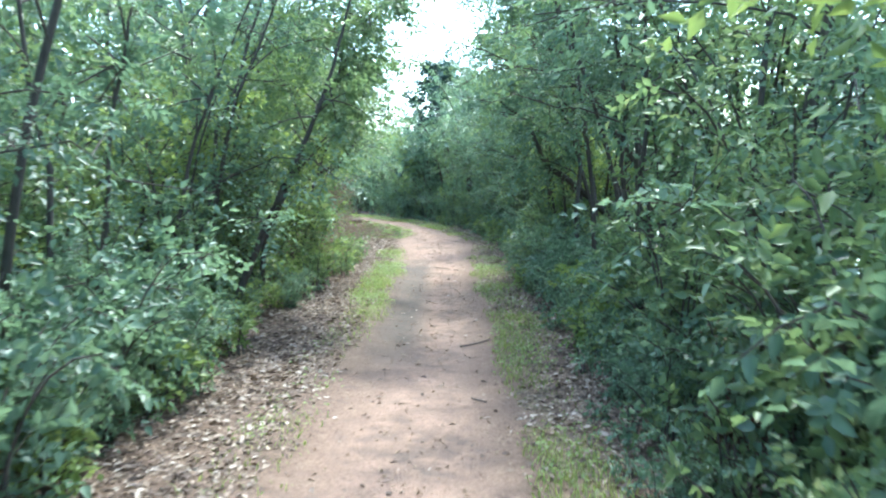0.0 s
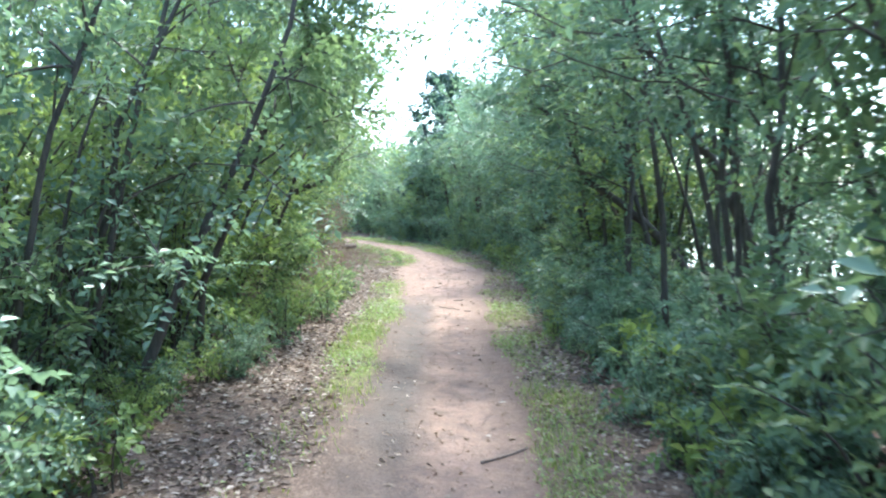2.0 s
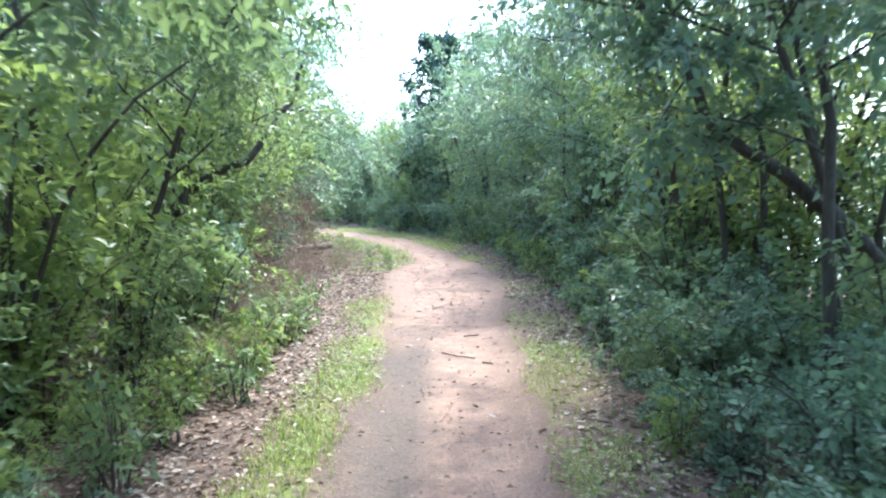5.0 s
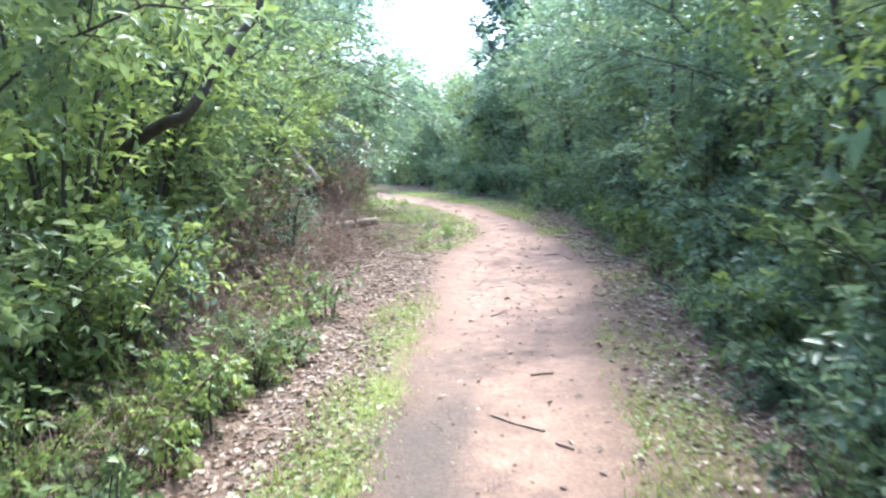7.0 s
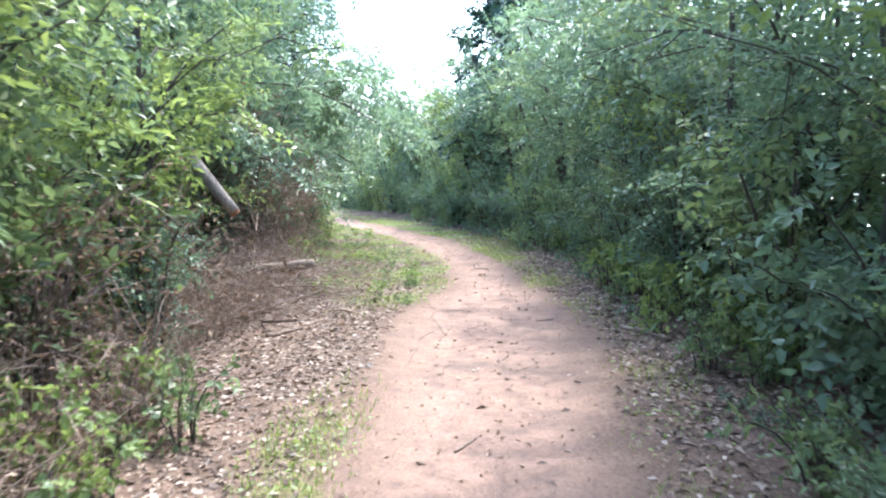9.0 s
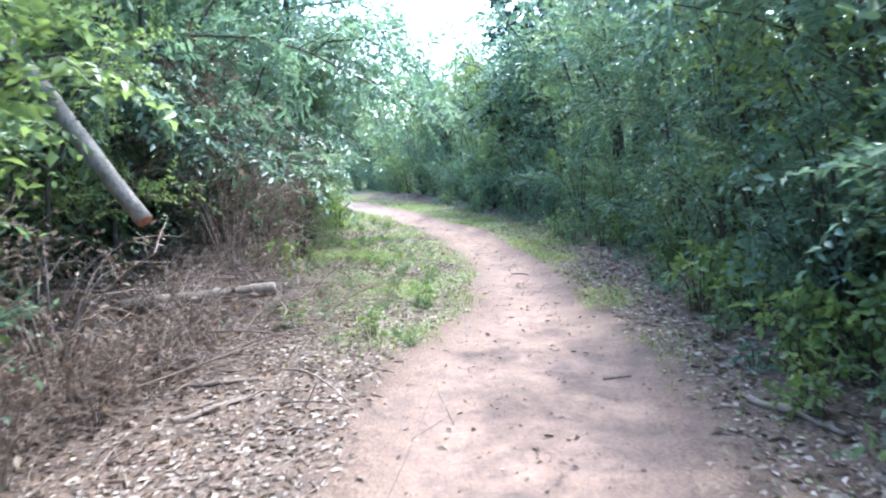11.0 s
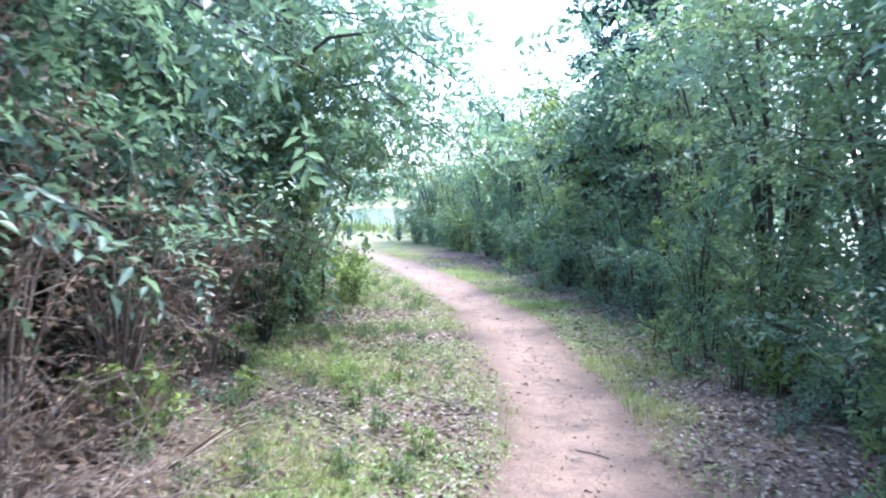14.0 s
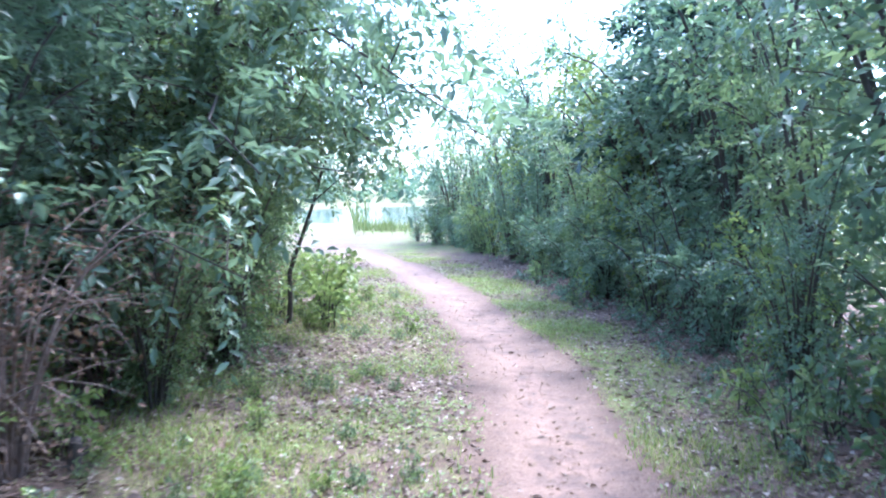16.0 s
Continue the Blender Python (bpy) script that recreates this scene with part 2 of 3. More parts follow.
def part(name, me, parent, label=""):
    ob = new(name, me)
    ob.parent = parent
    return tagged(ob, label=label)


def unit(v):
    return v / np.maximum(np.linalg.norm(v, axis=-1, keepdims=True), 1e-9)


class Tubes:
    """Gathers tapered, bent limbs into one mesh."""

    def __init__(self):
        self.v, self.f, self.n = [], [], 0

    def add(self, pts, radii, sides=6, caps=False):
        pts = np.asarray(pts, float)
        k = len(pts)
        tang = unit(np.gradient(pts, axis=0))
        ref = np.where(np.abs(tang[:, 2:3]) > 0.9, np.array([[1.0, 0, 0]]), UP[None])
        a = unit(np.cross(tang, ref))
        b = np.cross(tang, a)
        ang = np.arange(sides) * 2 * math.pi / sides
        ring = pts[:, None] + (a[:, None] * np.cos(ang)[None, :, None] + b[:, None] * np.sin(ang)[None, :, None]) * np.asarray(radii)[:, None, None]
        self.v.append(ring.reshape(-1, 3))
        i, j = np.meshgrid(np.arange(k - 1), np.arange(sides), indexing="ij")
        j2 = (j + 1) % sides
        self.f.append((np.stack([i * sides + j, i * sides + j2, (i + 1) * sides + j2, (i + 1) * sides + j], -1).reshape(-1, 4)) + self.n)
        self.n += k * sides
        return self

    def mesh(self, name, mat):
        return mesh_from(name, np.concatenate(self.v), [np.concatenate(self.f)], mat, True)


def leaves_mesh(name, base, way, face, length, width, mat, fine=False, fold=0.25):
    """Folded pointed leaves. fine: six corners to a leaf, else four."""
    way = unit(way)
    side = unit(np.cross(way, face))
    up = np.cross(side, way)
    L, W = length[:, None], width[:, None]
    n = len(base)
    droop = -up * L * 0.12
    if fine:
        p = [base, base + way * L * 0.28 + side * W * 0.5 + up * W * fold, base + way * L * 0.68 + side * W * 0.36 + up * W * fold * 0.6 + droop * 0.4,
             base + way * L + droop, base + way * L * 0.68 - side * W * 0.36 + up * W * fold * 0.6 + droop * 0.4, base + way * L * 0.28 - side * W * 0.5 + up * W * fold]
        k, quads = 6, ((0, 1, 2, 3), (0, 3, 4, 5))
    else:
        p = [base, base + way * L * 0.45 + side * W * 0.5 + up * W * fold, base + way * L + droop, base + way * L * 0.45 - side * W * 0.5 + up * W * fold]
        k, quads = 4, ((0, 1, 2), (0, 2, 3))
    v = np.stack(p, 1).reshape(-1, 3)
    f = (np.arange(n)[:, None, None] * k + np.array(quads)[None]).reshape(-1, len(quads[0]))
    return mesh_from(name, v, [f], mat)


def sprays(r, at, way, k, twig, leaf, aspect=0.5, flat=0.6):
    """Leaves set left and right along twigs that start at `at` and run along `way`: arrays for leaves_mesh."""
    m = len(at)
    way = unit(way)
    tl = twig * r.uniform(0.6, 1.3, m)
    nrm = unit(UP[None] * flat + r.normal(0, 0.45, (m, 3)))
    side = unit(np.cross(way, nrm))
    nrm = np.cross(side, way)
    s = (np.arange(k) + 0.5) / k
    sgn = np.where(np.arange(k) % 2 == 0, 1.0, -1.0)
    pos = at[:, None] + way[:, None] * (s[None, :, None] * tl[:, None, None]) - UP * (s[None, :, None] ** 2) * tl[:, None, None] * 0.25
    lw = way[:, None] * 0.55 + side[:, None] * (sgn[None, :, None] * np.where(s > 0.9, 0.1, 0.85)[None, :, None]) + r.normal(0, 0.28, (m, k, 3)) - UP * 0.18
    face = nrm[:, None] + r.normal(0, 0.3, (m, k, 3))
    ln = leaf * r.uniform(0.6, 1.25, (m, k))
    return pos.reshape(-1, 3), lw.reshape(-1, 3), face.reshape(-1, 3), ln.ravel(), (ln * aspect).ravel()


def bezier(a, b, c, k):
    t = np.linspace(0, 1, k)[:, None]
    return (1 - t) ** 2 * a + 2 * t * (1 - t) * b + t * t * c


def make_shrub(seed, high, wide, stems, twigs, k, leaf, mat, aspect=0.5, low=0.05, fine=False, name="shrub", twig=0.3, bark=None, bare=6):
    r = np.random.default_rng(seed)
    root = new(name)
    tubes, at, way = Tubes(), [], []
    for i in range(stems):
        a = 6.283 * (i + r.uniform(0, 0.8)) / stems
        out = np.array([math.cos(a), math.sin(a), 0])
        reach, top = wide * r.uniform(0.35, 1.0), high * r.uniform(0.6, 1.05)
        p0 = out * 0.06 * r.uniform(0.3, 1.5) - UP * 0.12
        p2 = out * reach + UP * top * r.uniform(0.75, 1.0) + r.normal(0, 0.08, 3)
        p1 = out * reach * 0.25 + UP * top * 0.75
        line = bezier(p0, p1, p2, 7)
        tubes.add(line, np.linspace(0.012, 0.003, 7) * (0.6 + 0.4 * high), 4)
        t = r.uniform(low, 1.0, twigs)
        idx = t * 6
        lo = np.minimum(idx.astype(int), 5)
        q = line[lo] + (line[lo + 1] - line[lo]) * (idx - lo)[:, None]
        d = unit(out * 0.5 + r.normal(0, 0.75, (twigs, 3)) + UP * 0.25)
        at.append(q + d * wide * 0.12 * r.uniform(0, 1, (twigs, 1)))
        way.append(d)
        for j in range(0, twigs, bare):
            tubes.add(np.stack([q[j], q[j] + d[j] * twig * 0.5, q[j] + d[j] * twig * 0.95 - UP * 0.04]), (0.005, 0.004, 0.002), 3)
    part("branchwork", tubes.mesh("branchwork", bark or M_BARK), root, "thin brown woody stems")
    part("foliage", leaves_mesh("foliage", *sprays(r, np.concatenate(at), np.concatenate(way), k, twig, leaf, aspect), mat, fine), root)
    return root


def make_tree(seed, high, wide, limbs, twigs, k, leaf, mat, radius=0.06, lean=(0.0, 0.0), low=0.3, name="tree", aspect=0.5, twig=0.4, forks=1, droop=0.0):
    r = np.random.default_rng(seed)
    root = new(name)
    trunk, lim, at, way = Tubes(), Tubes(), [], []
    for fork in range(forks):
        a = r.uniform(0, 6.283)
        spread = np.array([math.cos(a), math.sin(a), 0]) * (0.22 * high if forks > 1 else 0)
        tip = np.array([lean[0], lean[1], high * r.uniform(0.85, 1.0)]) + spread
        mid = tip * np.array([0.15, 0.15, 0.5]) + r.normal(0, 0.12, 3)
        line = bezier(np.array([0, 0, -0.2]) + spread * 0.06, mid, tip, 10)
        line[2:-1] += r.normal(0, 0.035, (7, 3))
        trunk.add(line, radius * np.linspace(1.1, 0.18, 10), 8)
        at.append(line[-1] + r.normal(0, 0.22, (40, 3)) - UP * 0.15)
        way.append(unit(r.normal(0, 0.7, (40, 3)) + UP * 0.3))
        for i in range(limbs // forks):
            t = low + (0.97 - low) * (i + r.uniform(0, 1)) / (limbs // forks)
            idx = t * 9
            lo = min(int(idx), 8)
            q = line[lo] + (line[lo + 1] - line[lo]) * (idx - lo)
            b = i * 2.4 + r.uniform(-0.6, 0.6)
            out = np.array([math.cos(b), math.sin(b), 0])
            reach = wide * (1.1 - 0.6 * abs(t - 0.45) / 0.55) * r.uniform(0.55, 1.1)
            end = q + out * reach + UP * reach * (r.uniform(0.1, 0.6) - droop)
            limb = bezier(q, q + out * reach * 0.4 + UP * reach * r.uniform(0.25, 0.5), end, 6)
            limb[1:-1] += r.normal(0, 0.03 * reach, (4, 3))
            lim.add(limb, np.linspace(radius * 0.32, 0.005, 6), 5)
            tt = r.uniform(0.22, 1.0, twigs) * 5
            l0 = np.minimum(tt.astype(int), 4)
            p = limb[l0] + (limb[l0 + 1] - limb[l0]) * (tt - l0)[:, None]
            d = unit(out * 0.55 + r.normal(0, 0.7, (twigs, 3)) + UP * (0.1 - droop))
            st = p + d * r.uniform(0, 0.35, (twigs, 1)) * reach * 0.5
            at.append(st)
            way.append(d)
            for j in range(0, twigs, 4):
                lim.add(np.stack([p[j], st[j], st[j] + d[j] * twig * 0.8]), (0.008, 0.005, 0.002), 3)
    part("trunk", trunk.mesh("trunk", M_BARK), root, "slender dark rough-barked trunk")
    tagged(part("branchwork", lim.mesh("branchwork", M_BARK), root), kind="stuff")
    part("crown", leaves_mesh("crown", *sprays(r, np.concatenate(at), np.concatenate(way), k, twig, leaf, aspect), mat), root)
    return root


placed = set()


def put(proto, x, y, turn, size=1.0, tall=1.0, tilt=0.0, sink=0.03):
    """Stands a plant on the ground; the first call uses the plant itself, later ones copies."""
    m = Matrix.LocRotScale((x, y, float(height(x, y)) - sink), Euler((radians(tilt), 0, radians(turn))), (size, size, size * tall))
    if proto.name not in placed:
        placed.add(proto.name)
        proto.matrix_basis = m
        return proto
    ob = copy_thing(proto, m)
    placed.add(ob.name)
    return ob


# ------------------------------------------------------------------ ground and water
def axis(lo, hi, step, near, far):
    core = np.arange(lo, hi + 1e-6, step)
    out_hi, out_lo, s = [], [], step
    v = hi
    while v < far:
        s = min(s * 1.16, 60)
        v += s
        out_hi.append(v)
    v, s = lo, step
    while v > near:
        s = min(s * 1.16, 60)
        v -= s
        out_lo.append(v)
    return np.array(out_lo[::-1] + core.tolist() + out_hi)


gx, gy = axis(-6.5, 3.5, 0.11, -1400, 1400), axis(-1.0, 36.0, 0.13, -1400, 1600)
X, Y = np.meshgrid(gx, gy, indexing="xy")
nx, ny = len(gx), len(gy)
gi, gj = np.meshgrid(np.arange(ny - 1), np.arange(nx - 1), indexing="ij")
quads = np.stack([gi * nx + gj, gi * nx + gj + 1, (gi + 1) * nx + gj + 1, (gi + 1) * nx + gj], -1).reshape(-1, 4)
ground_mesh = mesh_from("ground", np.stack([X, Y, height(X, Y)], -1).reshape(-1, 3), [quads], M_GROUND, True)
O = offset(X, Y)
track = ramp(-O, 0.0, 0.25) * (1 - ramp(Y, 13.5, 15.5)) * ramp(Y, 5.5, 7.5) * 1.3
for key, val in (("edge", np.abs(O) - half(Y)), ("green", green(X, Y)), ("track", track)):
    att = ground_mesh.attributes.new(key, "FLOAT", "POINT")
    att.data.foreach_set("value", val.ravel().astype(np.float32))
ground = tagged(new("ground", ground_mesh), "reddish bare dirt trail with grassy verges and leaf-strewn soil", "ground", kind="structure")

wx = np.array([-1300.0, -300, -60, 0, 60, 300, 1300])
WX, WY = np.meshgrid(wx, wx + 100, indexing="xy")
wi, wj = np.meshgrid(np.arange(6), np.arange(6), indexing="ij")
wq = np.stack([wi * 7 + wj, wi * 7 + wj + 1, wi * 7 + 7 + wj + 1, wi * 7 + 7 + wj], -1).reshape(-1, 4)
water = tagged(new("water", mesh_from("water", np.stack([WX, WY, np.full_like(WX, -0.75)], -1).reshape(-1, 3), [wq], M_WATER)), "calm pale lake water reflecting the bright sky", "lake", kind="structure")

# ------------------------------------------------------------------ plants along the trail
TREES = [
    tagged(make_tree(11, 6.6, 1.9, 13, 31, 10, 0.08, M_LEAF, 0.038, (0.5, 0.1), 0.28), "slender tree with layered mid-green leaves beside the trail", "tree", "trailside trees"),
    tagged(make_tree(12, 5.6, 1.8, 14, 31, 10, 0.075, M_COOL, 0.034, (-0.3, 0.3), 0.22, forks=2), "forked small tree with dense cool green leaves", "tree", "trailside trees"),
    tagged(make_tree(13, 7.4, 2.0, 14, 33, 10, 0.08, M_LEAF, 0.036, (0.2, -0.4), 0.35), "tall thin tree with dark trunk and green crown", "tree", "trailside trees"),
    tagged(make_tree(14, 5.0, 1.7, 12, 32, 10, 0.069, M_LIGHT, 0.032, (0.7, 0.0), 0.25, forks=2), "leaning sapling with bright yellow-green leaves", "tree", "trailside trees"),
    tagged(make_tree(15, 6.2, 2.1, 15, 31, 10, 0.076, M_COOL, 0.038, (-0.6, -0.2), 0.25, forks=3), "many-stemmed tree with bluish green leaves", "tree", "trailside trees"),
]
SHRUBS = [
    tagged(make_shrub(21, 1.7, 0.75, 8, 21, 10, 0.071, M_LEAF, fine=True), "leafy green shrub at the trail's edge", "shrub", "trailside shrubs"),
    tagged(make_shrub(22, 2.3, 0.9, 9, 24, 10, 0.066, M_COOL), "tall dense shrub with cool green leaves", "shrub", "trailside shrubs"),
    tagged(make_shrub(23, 1.2, 0.7, 9, 21, 9, 0.066, M_COOL, 0.6, fine=True), "low broad-leaved shrub in the shade", "shrub", "trailside shrubs"),
    tagged(make_shrub(24, 1.9, 0.8, 8, 21, 10, 0.066, M_LIGHT), "sunlit shrub with yellow-green leaves", "shrub", "trailside shrubs"),
    tagged(make_shrub(25, 2.6, 0.9, 8, 27, 10, 0.071, M_LEAF), "tall bushy green shrub among the trees", "shrub", "trailside shrubs"),
]
TALL = [
    tagged(make_shrub(26, 3.9, 1.5, 12, 43, 10, 0.082, M_COOL, twig=0.4), "tall dense thicket shrub with cool green leaves", "shrub", "thicket shrubs"),
    tagged(make_shrub(27, 3.5, 1.4, 11, 40, 10, 0.083, M_LEAF, twig=0.4), "tall thicket shrub with mid-green leaves", "shrub", "thicket shrubs"),
    tagged(make_shrub(30, 3.3, 1.3, 11, 38, 10, 0.085, M_LIGHT, twig=0.4), "tall sunlit thicket shrub with yellow-green leaves", "shrub", "thicket shrubs"),
]
BACK = [
    tagged(make_shrub(36, 4.0, 1.6, 11, 22, 7, 0.16, M_COOL, twig=0.45, bare=12), "tall shaded thicket shrub behind the hedge", "shrub", "thicket shrubs"),
    tagged(make_shrub(37, 3.7, 1.5, 10, 22, 7, 0.15, M_LEAF, twig=0.45, bare=12), "tall green thicket shrub behind the hedge", "shrub", "thicket shrubs"),
]
BACK_TREES = [
    tagged(make_tree(38, 7.0, 2.2, 13, 17, 8, 0.169, M_LEAF, 0.07, (0.3, 0.2), 0.25), "slender woodland tree behind the thicket", "tree", "woodland trees"),
    tagged(make_tree(39, 6.4, 2.1, 13, 17, 8, 0.16, M_COOL, 0.08, (-0.4, 0.1), 0.3, forks=2), "forked woodland tree behind the thicket", "tree", "woodland trees"),
]
WILLOW = tagged(make_tree(18, 6.4, 2.9, 34, 44, 12, 0.108, M_COOL, 0.075, (0.4, 0.1), 0.2, aspect=0.42, twig=0.5, forks=2, droop=0.24), "broad dense tree with narrow drooping leaves over the trail", "tree", "overhanging trees")
DRY = [
    tagged(make_shrub(28, 1.3, 0.8, 14, 12, 2, 0.06, M_DRY, low=0.0, name="dry_shrub", twig=0.45, bark=M_TWIG, bare=2), "dead brown twiggy shrub with few dry leaves", "shrub", "dead shrubs"),
    tagged(make_shrub(29, 0.8, 0.7, 16, 12, 2, 0.05, M_DRY, low=0.0, name="dry_shrub", twig=0.4, bark=M_TWIG, bare=2), "low tangle of dry brown stalks", "shrub", "dead shrubs"),
]
HERBS = [
    tagged(make_shrub(31, 0.42, 0.28, 7, 6, 6, 0.06, M_LIGHT, 0.65, 0.3, False, "weed", 0.12), "low broad-leaved green weed on the verge", "weed", "verge weeds"),
    tagged(make_shrub(32, 0.55, 0.3, 7, 5, 6, 0.07, M_LEAF, 0.55, 0.25, False, "weed", 0.14), "knee-high leafy weed by the trail", "weed", "verge weeds"),
    tagged(make_shrub(33, 0.3, 0.25, 7, 4, 5, 0.06, M_COOL, 0.6, 0.3, False, "weed", 0.1), "small dark green weed in leaf litter", "weed", "verge weeds"),
]


def left_edge(y):
    return np.interp(y, [0, 8, 14, 18, 21, 24, 27, 31, 35, 42], [1.75, 1.8, 1.7, 2.0, 2.5, 2.7, 3.1, 2.8, 2.3, 2.2])


def right_edge(y):
    return np.interp(y, [0, 6, 12, 18, 24, 30, 42], [1.5, 1.35, 1.5, 1.65, 1.5, 1.6, 2.5])


def pick(r, weights):
    return int(r.choice(len(weights), p=np.array(weights) / sum(weights)))


def plant_rows(protos, side, near, depth, y0, y1, gap, weights, size=(0.8, 1.2), seed=0, skip=None):
    r = np.random.default_rng(seed)
    y = y0
    while y < y1:
        yy = y + r.uniform(-0.3, 0.3) * gap
        off = (left_edge(yy) if side < 0 else right_edge(yy)) + near + r.uniform(0, depth)
        slope = float(centre(yy + 0.5) - centre(yy - 0.5))
        n = math.hypot(1, slope)
        x, y_at = float(centre(yy)) + side * off / n, yy - side * off * slope / n
        if abs(offset(x, y_at)) > off * 0.75 and lake(x, y_at) < 0.3 and not (skip and skip(x, y_at)):
            put(protos[pick(r, weights)], x, y_at, r.uniform(0, 360), r.uniform(*size), r.uniform(0.85, 1.15), r.uniform(-5, 5))
        y += gap * r.uniform(0.75, 1.25)


def clearing(x, y):
    """Where the cut brush lies."""
    return 18.9 < y < 23.2 and -4.0 < x < -1.5


def understorey(x, y):
    """Shaded ground with bare stems and low shrubs."""
    return 7.0 < y < 12.2


def open_left(x, y):
    """Dry ground with few green shrubs, left of the trail."""
    return clearing(x, y) or (23.0 < y < 31.0 and offset(x, y) > -4.0) or (15.2 < y < 19.0 and offset(x, y) > -2.9)


plant_rows(SHRUBS, -1, 0.45, 0.35, -2, 41, 0.78, (4, 2, 2, 3, 1), (0.75, 1.1), 41, open_left)
plant_rows(SHRUBS, 1, 0.35, 0.35, -2, 45, 0.74, (3, 3, 4, 1, 1), (0.75, 1.1), 42, understorey)
plant_rows(SHRUBS, 1, 0.2, 0.9, 6.8, 12.4, 0.42, (1, 0, 5, 0, 0), (0.55, 0.8), 45)
plant_rows(SHRUBS, -1, 1.4, 0.7, -2, 41, 1.0, (1, 4, 0, 2, 4), (0.85, 1.15), 43, lambda x, y: open_left(x, y) or (7.5 < y < 19.0))
plant_rows(SHRUBS, 1, 1.2, 0.7, -2, 22, 1.0, (1, 4, 0, 1, 4), (0.9, 1.3), 44, understorey)
plant_rows(TALL, 1, 1.0, 0.4, 20, 33, 1.35, (4, 2, 1), (1.1, 1.3), 46)
plant_rows(TALL, 1, 0.9, 0.5, 2, 20, 1.7, (1, 2, 4), (0.75, 1.0), 75, understorey)
plant_rows(TALL, -1, 0.8, 0.5, 7.5, 15.5, 1.25, (0, 2, 4), (0.72, 0.95), 76)
plant_rows(TALL, -1, 0.9, 0.5, 15.5, 19.2, 1.1, (1, 3, 1), (0.8, 1.0), 77)
plant_rows(TALL, -1, 1.9, 0.4, 19.0, 25.0, 1.1, (2, 3, 0), (0.95, 1.15), 78)
plant_rows(TALL, 1, 1.2, 0.5, 33, 45, 1.4, (2, 2, 3), (1.05, 1.3), 59)
plant_rows(BACK, 1, 2.4, 0.6, 2, 44, 3.4, (3, 3), (0.8, 1.1), 47)
plant_rows(BACK, -1, 2.6, 0.9, 0, 42, 1.8, (1, 4), (0.85, 1.2), 48)
plant_rows(TREES, -1, 0.5, 0.6, -3, 38, 1.55, (3, 2, 1, 4, 2), (0.8, 1.05), 51, lambda x, y: open_left(x, y) or (9.0 < y < 14.8))
plant_rows(TREES, 1, 0.55, 0.6, -3, 24, 1.6, (3, 3, 2, 1, 3), (0.8, 1.05), 52, lambda x, y: 3.4 < y < 4.2)
plant_rows(TREES, 1, 0.8, 0.5, 23.5, 31, 1.9, (3, 3, 2, 1, 3), (0.68, 0.85), 57)
plant_rows(TALL, -1, 0.9, 0.4, 23.5, 36, 1.5, (3, 2, 1), (0.8, 1.05), 58)
plant_rows(BACK_TREES, -1, 2.2, 1.2, -3, 40, 2.4, (3, 2), (0.8, 1.05), 53)
plant_rows(TREES, 1, 2.2, 0.9, -3, 23, 2.5, (3, 2, 3, 1, 3), (0.8, 1.1), 54)
plant_rows(BACK_TREES, -1, 4.2, 1.5, -3, 40, 2.6, (3, 2), (1.0, 1.2), 55)
plant_rows(HERBS, -1, -0.25, 0.6, 0, 36, 0.30, (3, 2, 1), (0.5, 1.15), 61, lambda x, y: 17.4 < y < 23.2)
plant_rows(HERBS, 1, -0.25, 0.6, 0, 36, 0.28, (1, 2, 3), (0.6, 1.3), 62)
plant_rows(SHRUBS, 1, -0.05, 0.3, 1, 16, 0.9, (1, 0, 4, 1, 0), (0.35, 0.6), 68)
plant_rows(SHRUBS, -1, -0.1, 0.35, 1, 15, 0.8, (2, 0, 3, 3, 0), (0.35, 0.6), 69)
plant_rows(DRY, -1, 0.05, 0.7, 11.5, 33, 0.55, (1, 2), (0.6, 1.1), 63)
plant_rows(TALL, -1, 0.45, 0.3, 24.2, 33, 1.2, (3, 2, 0), (0.66, 0.82), 66)
plant_rows(DRY, -1, 0.0, 0.9, 14, 24, 0.4, (1, 2), (0.6, 1.0), 67)
plant_rows(DRY, -1, 0.8, 1.0, 14, 33, 0.6, (2, 1), (0.7, 1.2), 64)
for wx_, wy_, wt_, ws_ in ((-4.6, 22.4, 200, 0.95), (-5.2, 25.3, 20, 0.95), (-4.3, 28.0, 150, 1.2), (-7.3, 31.6, 260, 1.1), (-10.8, 36.2, 80, 0.9)):
    put(WILLOW, wx_, wy_, wt_, ws_)
# thickets closing the bend, and trees beyond it
for k_ in range(26):
    a_ = k_ / 25
    bx_, by_ = -5.0 + 18 * a_ + rng.uniform(-0.6, 0.6), 47 + 6 * math.sin(a_ * 3) + rng.uniform(-1, 1)
    if lake(bx_, by_) < 0.25:
        put(BACK[k_ % 2], bx_, by_, rng.uniform(0, 360), rng.uniform(1.1, 1.5))

# a darker, taller tree beyond the bend
dark_tree = tagged(make_tree(17, 7.9, 1.9, 26, 46, 12, 0.17, M_DARK, 0.14, (0.1, 0.0), 0.15), "tall dark bluish-green tree beyond the bend", "tree")
put(dark_tree, -0.1, 34.5, 0, 0.97)

